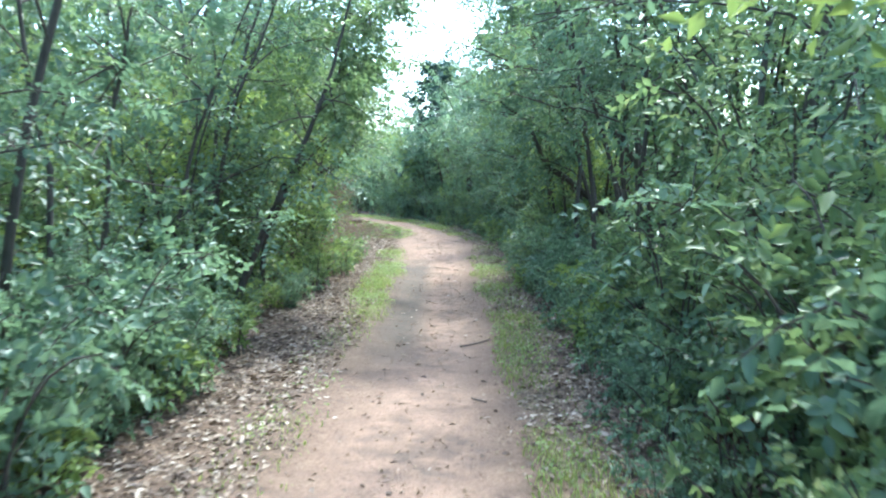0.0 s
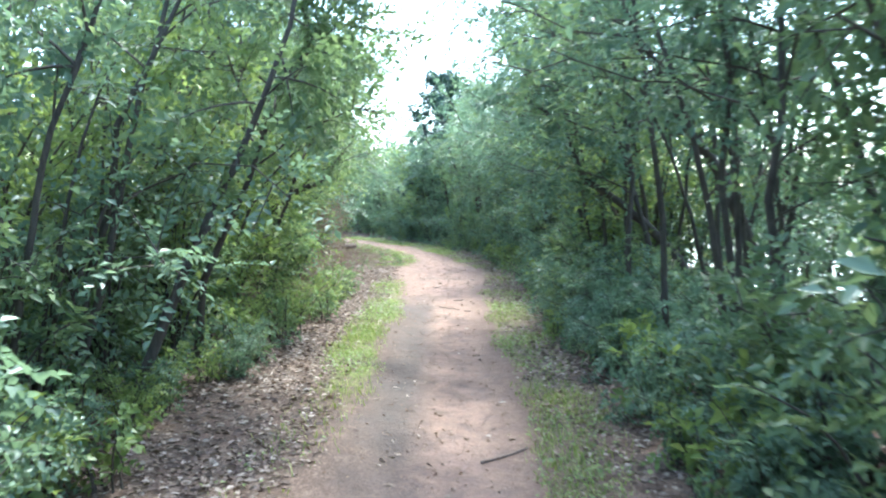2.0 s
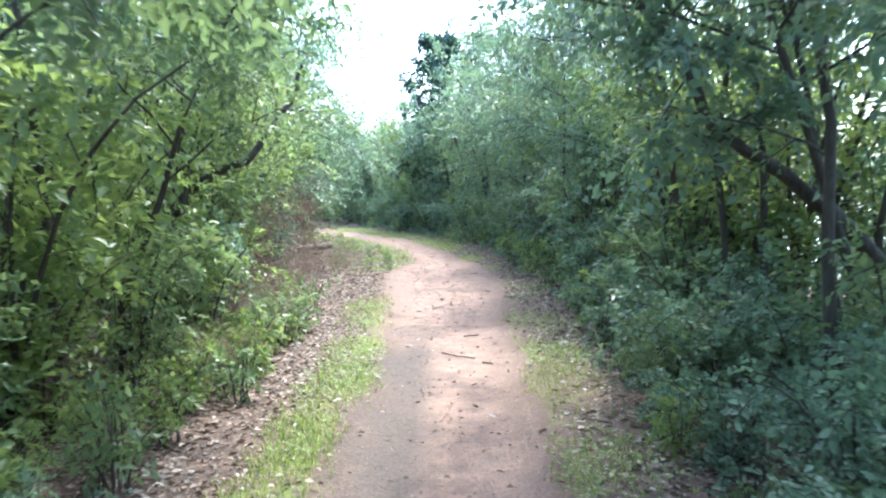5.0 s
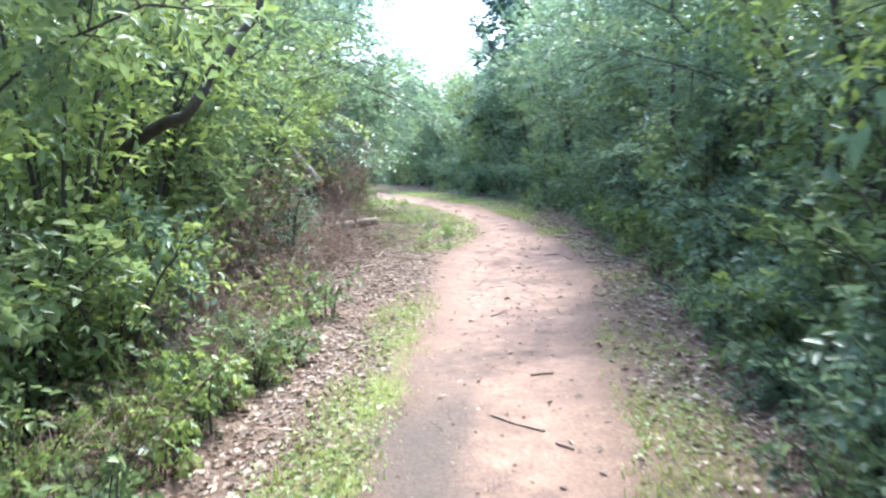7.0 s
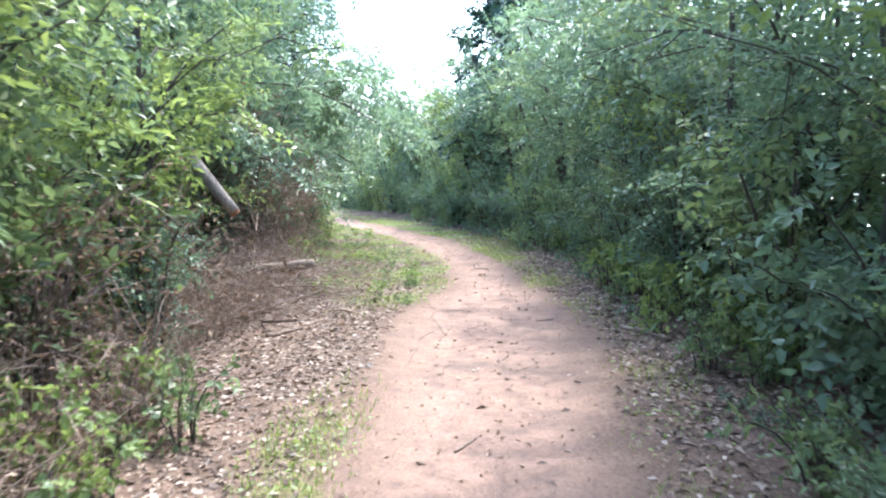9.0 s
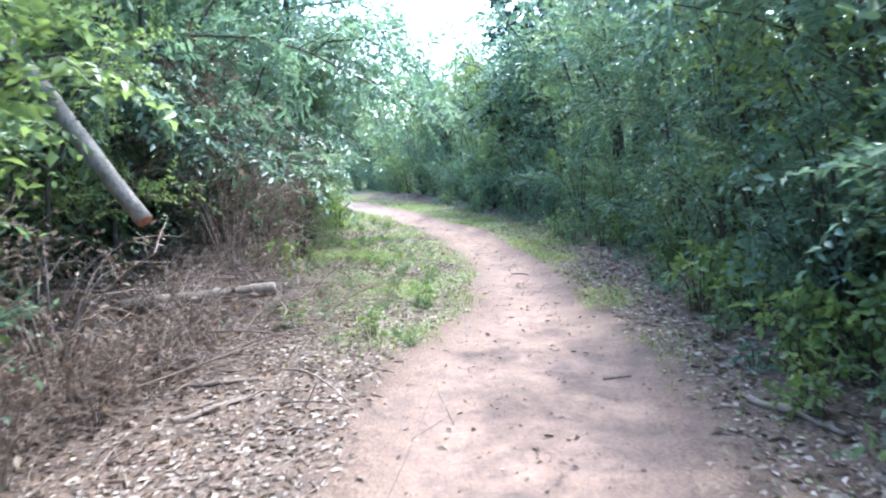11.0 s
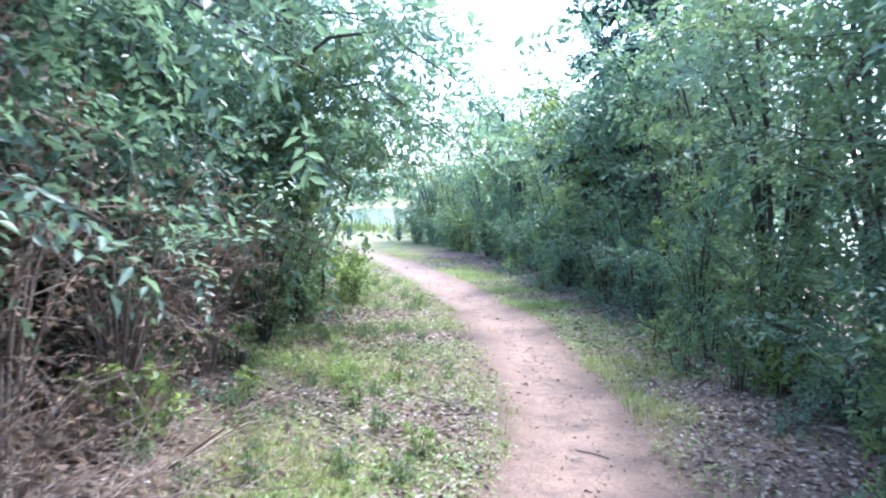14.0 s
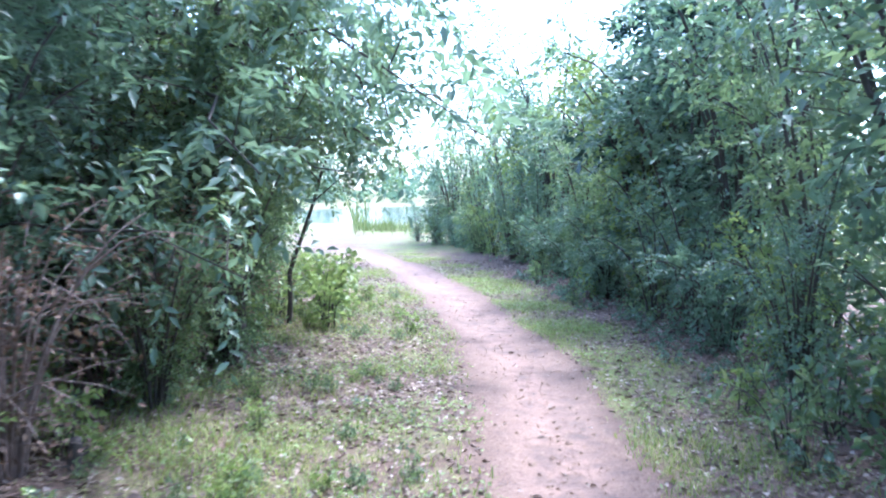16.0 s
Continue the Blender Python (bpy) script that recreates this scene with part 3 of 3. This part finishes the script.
# boughs that meet over the start of the walk
OVER = [
    tagged(make_tree(61, 4.9, 1.9, 15, 40, 10, 0.095, M_LEAF, 0.045, (2.3, -0.2), 0.45, droop=0.1), "leaning tree whose leafy boughs hang over the trail", "tree", "overhanging trees"),
    tagged(make_tree(62, 5.4, 1.9, 15, 40, 10, 0.095, M_COOL, 0.045, (-2.0, 0.1), 0.45, droop=0.08), "dark-stemmed tree leaning out over the trail", "tree", "overhanging trees"),
]
for proto_, tx_, ty_, tr_, ts_ in ((OVER[0], -2.3, 9.4, 0, 0.8), (OVER[0], -2.5, 12.4, -8, 0.88), (OVER[1], 2.5, 11.4, 0, 0.84), (OVER[1], 3.0, 7.4, -10, 0.95), (OVER[1], 2.6, 21.5, 10, 0.95), (OVER[0], -4.9, 30.0, -12, 0.82), (OVER[0], -5.0, 27.6, 10, 0.85)):
    put(proto_, tx_, ty_, tr_, ts_)

# single trees and shrubs that reach over the trail
for proto_, tx_, ty_, tr_, ts_ in ((TREES[2], -3.0, 13.2, 30, 0.95), (TREES[2], -2.7, 15.6, 110, 1.0), (TREES[2], -2.7, 12.0, 250, 0.95), (TREES[2], 2.3, 12.6, 200, 0.95), (TREES[0], -3.0, 16.6, 200, 0.95), (TREES[3], -3.1, 17.4, 170, 0.85), (TREES[4], 2.1, 13.6, 100, 0.9), (TREES[1], 2.7, 17.2, 60, 0.95),
                                   (SHRUBS[0], -3.0, 16.5, 0, 1.15), (SHRUBS[1], -2.6, 17.7, 90, 0.75), (TREES[0], -2.9, 18.1, 70, 0.9), (TREES[4], -4.1, 21.6, 0, 0.95), (TREES[3], -3.95, 20.2, 60, 0.8), (TREES[1], -4.3, 22.9, 0, 0.95), (TREES[2], -3.1, 9.6, 300, 0.95), (TREES[4], 2.1, 8.2, 0, 0.95), (TREES[2], 2.2, 5.4, 90, 0.9)):
    put(proto_, tx_, ty_, tr_, ts_)
for dx_, dy_, dr_, ds_ in ((-3.5, 23.6, 0, 1.3), (-4.0, 24.8, 80, 1.4), (-4.4, 26.4, 160, 1.2), (-2.9, 16.4, 40, 1.4), (-3.1, 19.3, 210, 1.4), (-5.0, 29.0, 20, 1.2)):
    put(DRY[0], dx_, dy_, dr_, ds_)
dead_bush = tagged(make_shrub(94, 2.2, 0.95, 16, 20, 4, 0.06, M_DRY, 0.45, 0.0, False, "dry_shrub", 0.5, M_TWIG, 2), "tall tangled dead bush of brown twigs", "shrub", "dead shrubs")
for dx_, dy_, dr_, ds_ in ((-2.75, 16.6, 0, 0.85), (-2.95, 18.2, 70, 0.9), (-3.35, 22.5, 140, 1.05), (-3.5, 23.6, 200, 1.1), (-3.75, 25.0, 260, 0.95), (-4.3, 26.8, 320, 0.9), (-2.6, 15.2, 20, 0.7)):
    put(dead_bush, dx_, dy_, dr_, ds_)
for dx_, dy_, dr_, ds_ in ((-4.7, 30.6, 0, 1.3), (-4.95, 31.3, 90, 1.5), (-4.4, 30.0, 200, 1.1), (-5.3, 32.0, 300, 1.3)):
    put(HERBS[0], dx_, dy_, dr_, ds_)
for px_, py_, pr_, ps_ in ((-5.6, 30.6, 60, 1.15), (-4.8, 27.2, 10, 1.1)):
    put(TREES[4], px_, py_, pr_, ps_)
put(TALL[0], -4.7, 26.7, 30, 0.8)
put(TALL[1], -3.95, 26.4, 70, 0.5)
put(TALL[1], -4.2, 27.7, 210, 0.55)
put(TALL[1], -5.1, 29.3, 130, 0.85)
for bx_, by_, bt_, bs_ in ((3.5, 7.6, 0, 1.0), (3.7, 8.9, 120, 1.1), (3.6, 10.2, 240, 1.0), (3.7, 11.5, 60, 1.05)):
    put(SHRUBS[1], bx_, by_, bt_, bs_)
put(TREES[2], 1.75, 18.6, 140, 0.95)
rh_ = np.random.default_rng(65)
for k_ in range(130):
    yy_ = rh_.uniform(20.8, 33)
    xx_ = float(centre(yy_)) - rh_.uniform(0.9, 3.0)
    put(HERBS[int(rh_.integers(3))], xx_, yy_, rh_.uniform(0, 360), rh_.uniform(0.22, 0.5))

# ------------------------------------------------------------------ grass, litter
def scatter(n, y0, y1, x0, x1, weight, seed):
    r = np.random.default_rng(seed)
    x, y = r.uniform(x0, x1, n), r.uniform(y0, y1, n)
    x = x + centre(y)
    keep = r.uniform(0, 1, n) < weight(x, y)
    return r, x[keep], y[keep]


def patchy(x, y, seed):
    return np.clip(0.5 + 1.6 * rolling(x, y, seed, 1.0, 5.0), 0, 1)


r_, bx, by = scatter(800000, 1.5, 42, -4.2, 2.4, lambda x, y: (green(x, y) * (0.05 + 0.95 * patchy(x, y, 81) ** 2)) * np.interp(y, [0, 25, 42], [0.75, 0.6, 0.3]), 71)
n = len(bx)
base = np.stack([bx, by, height(bx, by) - 0.005], 1)
a = r_.uniform(0, 6.283, n)
bend = np.stack([np.cos(a), np.sin(a), np.zeros(n)], 1)
hgt = r_.uniform(0.02, 0.075, n)[:, None] * (0.7 + 0.6 * patchy(bx, by, 82))[:, None]
wid = r_.uniform(0.0025, 0.005, n)[:, None]
sd = np.stack([-np.sin(a), np.cos(a), np.zeros(n)], 1)
gv = np.stack([base - sd * wid, base + sd * wid, base + bend * hgt * 0.3 + UP * hgt * 0.65 + sd * wid * 0.7, base + bend * hgt * 0.3 + UP * hgt * 0.65 - sd * wid * 0.7, base + bend * hgt * 0.95 + UP * hgt * 0.9], 1).reshape(-1, 3)
ids = np.arange(n)[:, None] * 5
tagged(new("grass", mesh_from("grass", gv, [ids + np.array([[0, 1, 2, 3]]), ids + np.array([[3, 2, 4]])], M_GRASS)), "short patchy green and straw-coloured grass along the verges", "grass", kind="stuff")


r_, cx_, cy_ = scatter(260000, 2.5, 36, -3.6, 2.2, lambda x, y: green(x, y) * patchy(x, y, 84) ** 2 * 0.8, 73)
n = len(cx_)
a = r_.uniform(0, 6.283, n)
cl_ = r_.uniform(0.014, 0.04, n)
cover = leaves_mesh("ground_cover", np.stack([cx_, cy_, height(cx_, cy_) + r_.uniform(0.008, 0.06, n)], 1), np.stack([np.cos(a), np.sin(a), r_.normal(0.1, 0.3, n)], 1), UP[None] + r_.normal(0, 0.35, (n, 3)), cl_, cl_ * r_.uniform(0.5, 0.9, n), M_LIGHT, False, 0.15)
tagged(new("ground_cover", cover), "low small-leaved green creeping weeds on the verges", "ground cover", kind="stuff")


def litter_weight(x, y):
    o = offset(x, y)
    e = np.abs(o) - half(y)
    return np.clip(ramp(e, 0.05, 0.45) * (1 - 0.75 * green(x, y) * patchy(x, y, 81)) * (0.5 + 0.65 * patchy(x, y, 83)) + 0.012, 0, 1) * np.interp(y, [0, 25, 40], [0.9, 0.7, 0.25])


r_, lx, ly = scatter(480000, 1.5, 40, -4.5, 3.5, litter_weight, 72)
n = len(lx)
a = r_.uniform(0, 6.283, n)
way = np.stack([np.cos(a), np.sin(a), r_.normal(0, 0.08, n)], 1)
face = UP[None] + r_.normal(0, 0.34, (n, 3))
ln = r_.uniform(0.025, 0.075, n)
litter = leaves_mesh("leaf_litter", np.stack([lx, ly, height(lx, ly) + 0.006], 1), way, face, ln, ln * r_.uniform(0.35, 0.6, n), M_LITTER, False, 0.14)
r2_ = np.random.default_rng(74)
n = 3000
cy_ = r2_.uniform(2, 34, n)
cx_ = centre(cy_) + r2_.normal(0, 0.5, n) * half(cy_) * 1.3
a = r2_.uniform(0, 6.283, n)
cl_ = r2_.uniform(0.01, 0.04, n)
crumbs = leaves_mesh("trail_debris", np.stack([cx_, cy_, height(cx_, cy_) + 0.004], 1), np.stack([np.cos(a), np.sin(a), r2_.normal(0.05, 0.15, n)], 1), UP[None] + r2_.normal(0, 0.3, (n, 3)), cl_, cl_ * r2_.uniform(0.3, 0.7, n), M_DRY, False, 0.3)
tagged(new("trail_debris", crumbs), "small dark crumbs of bark and leaf on the trail", "debris", kind="stuff")
tagged(new("leaf_litter", litter), "dry brown and pale fallen leaves covering the verges", "leaf litter", kind="stuff")


# ------------------------------------------------------------------ bent trees that lean over the trail
def leaning_tree(label, pts, radius, twiggy=True, name="leaning_tree", leafy=0, mat=None, taper=0.35):
    """A bent trunk through a few points."""
    pts = np.array(pts, float)
    k = len(pts)
    t = np.linspace(0, k - 1, 4 * k)
    line = np.stack([np.interp(t, np.arange(k), pts[:, i]) for i in range(3)], 1)
    sm = line.copy()
    sm[1:-1] = (line[:-2] + 2 * line[1:-1] + line[2:]) / 4
    root = new(name)
    root.location = pts[0]
    r = np.random.default_rng(len(label))
    sm = sm - pts[0]
    part("trunk", Tubes().add(sm + r.normal(0, 0.006, sm.shape), np.linspace(radius * 1.25, radius * taper, len(sm)), 8).mesh("trunk", M_BARK), root)
    if not twiggy:
        return tagged(root, label, "tree")
    tubes, at, way = Tubes(), [], []
    for q in range(6):
        i = int(len(sm) * r.uniform(0.35, 0.98))
        d = unit(r.normal(0, 1, 3) + UP * 0.5)
        end = sm[i] + d * r.uniform(0.3, 0.8)
        tubes.add(bezier(sm[i], (sm[i] + end) / 2 + UP * 0.08, end, 5), np.linspace(0.011, 0.003, 5), 4)
        for z in range(max(leafy, 1)):
            at.append(sm[i] + (end - sm[i]) * r.uniform(0.3, 1))
            way.append(unit(d + r.normal(0, 0.6, 3)))
    tagged(part("branchwork", tubes.mesh("branchwork", M_BARK), root), kind="stuff")
    if leafy:
        part("foliage", leaves_mesh("foliage", *sprays(r, np.array(at), np.array(way), 9, 0.35, 0.09), mat or M_LEAF), root)
    return tagged(root, label, "tree")


leaning_tree("dark hooked branch reaching out from a small tree", [(-3.5, 14.7, -0.1), (-3.1, 14.6, 0.9), (-2.5, 14.4, 1.6), (-2.2, 14.3, 1.74), (-1.93, 14.2, 1.8), (-1.74, 14.3, 2.1), (-1.5, 14.45, 2.42), (-1.45, 14.5, 2.72)], 0.05, False)
leaning_tree("dark crooked trunk leaning over from a thicket", [(3.1, 11.7, -0.1), (2.7, 11.6, 0.8), (2.22, 11.5, 1.27), (1.82, 11.5, 1.58), (1.52, 11.5, 1.77), (1.34, 11.5, 2.23), (1.12, 11.5, 2.5), (0.8, 11.5, 2.72)], 0.05, leafy=12, mat=M_COOL)
leaning_tree("dark slanting trunk among shaded shrubs", [(3.1, 9.6, -0.1), (2.75, 9.6, 1.0), (2.42, 9.5, 1.68), (2.27, 9.5, 1.92), (2.03, 9.5, 2.2), (1.77, 9.5, 2.76), (1.55, 9.5, 3.1), (1.3, 9.6, 3.9)], 0.055, leafy=6, mat=M_LEAF)
leaning_tree("thin dark trunk slanting out of the shrubs", [(-2.3, 7.9, -0.1), (-1.98, 7.9, 0.7), (-1.75, 7.9, 1.24), (-1.47, 7.95, 1.8), (-1.15, 8.0, 2.6), (-0.95, 8.1, 3.4)], 0.035, leafy=10, mat=M_LEAF)

for sx_, sy_, reach_, top_, rad_ in ((2.6, 9.0, -0.9, 3.6, 0.022), (2.75, 9.2, 0.3, 3.9, 0.026), (2.7, 10.3, -1.3, 3.4, 0.02), (2.8, 10.5, -0.4, 4.1, 0.028), (2.9, 10.4, 0.6, 3.8, 0.022), (2.3, 8.2, 0.5, 3.5, 0.024), (2.4, 8.0, -0.5, 3.3, 0.02), (2.5, 11.8, -0.8, 3.7, 0.025), (2.7, 11.9, 0.4, 3.9, 0.022), (-2.6, 6.9, 1.0, 3.3, 0.022), (-2.7, 5.9, 0.5, 3.5, 0.02)):
    leaning_tree("thin bare dark stem slanting up through the thicket", [(sx_, sy_, -0.1), (sx_ + 0.15 * reach_, sy_ + 0.05, 0.28 * top_), (sx_ + 0.38 * reach_, sy_ - 0.05, 0.55 * top_), (sx_ + 0.66 * reach_, sy_ + 0.08, 0.8 * top_), (sx_ + reach_, sy_, top_)], rad_, leafy=9, mat=M_COOL)

# a few broad-leaved shrubs close to where the walk begins
for bx_, by_, bt_, bs_ in ((1.8, 3.3, 40, 0.95), (2.1, 2.5, 130, 1.0), (-1.95, 3.1, 10, 0.9), (-2.0, 4.3, 200, 0.85), (-2.2, 5.4, 100, 1.0)):
    put(SHRUBS[2], bx_, by_, bt_, bs_)

# ------------------------------------------------------------------ cut wood and brush
def log_thing(name, label, a, b, radius, mat=M_PALE, cut=True, knots=3, category="log"):
    a, b = np.array(a, float), np.array(b, float)
    r = np.random.default_rng(int(radius * 1e4) + int(abs(a[0]) * 100))
    k = 9
    line = a + (b - a) * np.linspace(0, 1, k)[:, None] + r.normal(0, radius * (0.22 if radius < 0.03 else 0.07), (k, 3)) + (np.sin(np.linspace(0, 3.14, k)) * (r.uniform(-0.09, 0.09) if radius < 0.03 else 0.0) * np.linalg.norm(b - a))[:, None] * np.array([0.6, 0.8, 0.1])
    root = new(name)
    root.location = a
    line = line - a
    rad = radius * np.linspace(1.08, 0.88, k) * r.uniform(0.93, 1.07, k)
    ends = unit(line[-1] - line[-2]) * radius * 0.1
    tubes = Tubes().add(np.concatenate([line[:1] - ends, line, line[-1:] + ends]), np.concatenate([[0.001], rad, [0.001]]), 12)
    side = unit(np.cross(b - a, UP))
    for q in range(knots):
        i = r.integers(1, k - 1)
        d = unit(side * r.choice([-1, 1]) + UP * r.uniform(0, 0.8))
        tubes.add(np.stack([line[i], line[i] + d * radius * 1.5, line[i] + d * radius * r.uniform(1.8, 3.0)]), (radius * 0.35, radius * 0.28, radius * 0.16), 6)
    part("bark", tubes.mesh("bark", mat), root)
    if cut:
        ax = unit(line[-1] - line[-2])
        part("cut_end", Tubes().add(np.stack([line[-1] - ax * 0.004, line[-1] + ax * 0.004, line[-1] + ax * 0.006]), (rad[-1] * 0.96, rad[-1] * 0.93, 0.002), 12).mesh("cut_end", M_CUT), root, "reddish freshly sawn end")
    return tagged(root, label, category)


def zg(x, y, up=0.0):
    return (x, y, float(height(x, y)) + up)


log_thing("cut_log", "pale cut log lying in a pile of dead brush", (-3.35, 20.5, 0.42), (-2.2, 20.73, 0.5), 0.062, M_LOG, False, 4)
snapped = log_thing("snapped_tree", "snapped tree whose pale sawn bough hangs down", (-3.95, 20.35, 2.5), (-2.8, 19.98, 1.12), 0.07, M_PALE, True, 0, "tree")
part("trunk", Tubes().add(np.array([(-0.7, 0.7, -3.1), (-0.65, 0.65, -1.6), (-0.5, 0.5, -0.6), (-0.15, 0.15, 0.0), (0.04, -0.02, 0.03)]), (0.085, 0.075, 0.07, 0.062, 0.045), 10).mesh("trunk", M_BARK), snapped, "dark standing stem")
STICKS = (("dead_branch", (-2.47, 19.68), (-2.05, 19.92), 0.016), ("dead_branch", (-2.2, 19.05), (-2.0, 19.5), 0.018), ("dead_branch", (0.98, 19.45), (1.25, 19.2), 0.02), ("dead_branch", (1.1, 19.4), (1.3, 18.9), 0.014),
          ("twig", (-0.16, 13.85), (0.13, 13.61), 0.007), ("twig", (0.19, 13.42), (0.27, 13.34), 0.008), ("twig", (0.82, 13.24), (0.97, 13.22), 0.009), ("twig", (0.16, 7.07), (0.45, 7.28), 0.008), ("twig", (0.05, 14.6), (0.2, 14.62), 0.008),
          ("twig", (-0.3, 16.4), (-0.2, 16.62), 0.007), ("twig", (0.22, 20.0), (0.4, 20.05), 0.006), ("twig", (-0.6, 24.2), (-0.4, 24.1), 0.006), ("dead_branch", (1.0, 25.0), (1.3, 24.75), 0.014), ("twig", (0.3, 5.2), (0.2, 5.35), 0.007))
for name_, p_, q_, rad_ in STICKS:
    log_thing(name_, "dry fallen stick lying on the ground" if name_ == "twig" else "dead branch lying among fallen leaves", zg(*p_, rad_), zg(*q_, rad_), rad_, M_TWIG, False, 2, "stick")


def brush_pile():
    """A tangle of dead branches, long and short."""
    r = np.random.default_rng(91)
    root = new("brush_pile")
    root.location = zg(-2.9, 20.8)
    big, small = Tubes(), Tubes()
    for q in range(1700):
        thick = q < 110
        x, y = r.normal(-0.2, 0.75), r.normal(0, 1.5)
        heap = 0.55 * math.exp(-(x * x / 0.7 + y * y / 3.2))
        z = r.uniform(0.0, 1.0) * heap + 0.03
        a = r.uniform(0, 6.283)
        d = np.array([math.cos(a), math.sin(a), r.normal(0.05, 0.3)])
        ln = r.uniform(0.35, 0.95) if thick else r.uniform(0.2, 0.7)
        s0 = np.array([x, y, z])
        e = s0 + d * ln
        e[2] = max(e[2], 0.03)
        mid = (s0 + e) / 2 + r.normal(0, 0.09 * ln, 3)
        mid[2] = max(mid[2], 0.03)
        rad = r.uniform(0.004, 0.010) if thick else r.uniform(0.002, 0.005)
        (big if thick else small).add(bezier(s0, mid, e, 5), np.linspace(rad, rad * 0.4, 5), 5 if thick else 3)
    tagged(part("branch_tangle", big.mesh("branch_tangle", M_TWIG), root, "pale grey dead branches"), kind="stuff")
    tagged(part("twig_tangle", small.mesh("twig_tangle", M_TWIG), root, "fine reddish brown dead twigs"), kind="stuff")
    n = 900
    pos = np.stack([r.normal(-0.15, 0.7, n), r.normal(0, 1.4, n), r.uniform(0.02, 0.5, n)], 1)
    ln = r.uniform(0.03, 0.08, n)
    part("dry_foliage", leaves_mesh("dry_foliage", pos, r.normal(0, 1, (n, 3)), r.normal(0, 1, (n, 3)), ln, ln * 0.5, M_DRY), root, "withered brown leaves")
    return tagged(root, "heap of dead brown cut branches and withered twigs", "brush pile")


brush_pile()
withered = tagged(make_shrub(93, 1.3, 0.85, 12, 16, 7, 0.07, M_DRY, 0.4, 0.2, False, "withered_bough", 0.35, M_TWIG), "withered brown bough hanging in the thicket", "shrub")
withered.matrix_basis = Matrix.LocRotScale((-3.9, 22.6, 2.5), Euler((radians(142), radians(-18), 0.6)), (1, 1, 1.05))
for piece in withered.children:
    tagged(piece, kind="stuff")

log_thing("wood_chip", "pale split wood chip lying on dry leaves", zg(-1.84, 21.84, 0.02), zg(-1.78, 22.02, 0.03), 0.022, M_PALE, False, 0, "wood chip")
log_thing("root_stub", "short dark root stub sticking up from the ground", zg(-3.53, 25.21, -0.03), zg(-3.5, 25.2, 0.17), 0.035, M_BARK, False, 3, "stump")

# ------------------------------------------------------------------ lake shore and far bank
r_ = np.random.default_rng(95)
n = 9000
ry = r_.uniform(50, 63, n)
rx = centre(np.minimum(ry, 60)) + r_.uniform(-16, 9, n)
keep = (np.abs(offset(rx, ry)) > 1.4) & (np.arctan2(-0.5 - rx, ry - 22) < radians(24)) & (patchy(rx * 0.3, ry * 0.3, 96) > r_.uniform(0, 0.9, n))
rx, ry = rx[keep], ry[keep]
n = len(rx)
rh = r_.uniform(0.5, 1.7, n) * (0.5 + 0.8 * ramp(ry, 54, 62))
way = np.stack([r_.normal(0, 0.12, n), r_.normal(0, 0.12, n), np.ones(n)], 1)
tagged(new("reeds", leaves_mesh("reeds", np.stack([rx, ry, height(rx, ry) - 0.05], 1), way, r_.normal(0, 1, (n, 3)) * np.array([1, 1, 0.1]), rh, np.full(n, 0.05), M_REED)), "tall green reeds and grasses by the lake", "reeds", kind="stuff")


def far_woods():
    r = np.random.default_rng(97)
    pos, size = [], []
    for q in range(420):
        a = math.radians(r.uniform(-75, 95))
        d = r.uniform(345, 470)
        x, y = d * math.sin(a), d * math.cos(a)
        g = float(height(x, y))
        hh, ww = r.uniform(9, 18), r.uniform(4, 8)
        k = 34
        u = unit(r.normal(0, 1, (k, 3))) * r.uniform(0.6, 1.0, (k, 1))
        pos.append(np.array([x, y, g + hh * 0.5]) + u * np.array([ww, ww, hh * 0.55]))
        size.append(r.uniform(2.0, 4.5, k))
    pos, size = np.concatenate(pos), np.concatenate(size)
    return leaves_mesh("far_woods", pos, r.normal(0, 1, (len(pos), 3)), r.normal(0, 1, (len(pos), 3)), size, size * 0.8, M_COOL)


tagged(new("far_woods", far_woods()), "distant wooded far bank of the lake", "woods", kind="stuff")
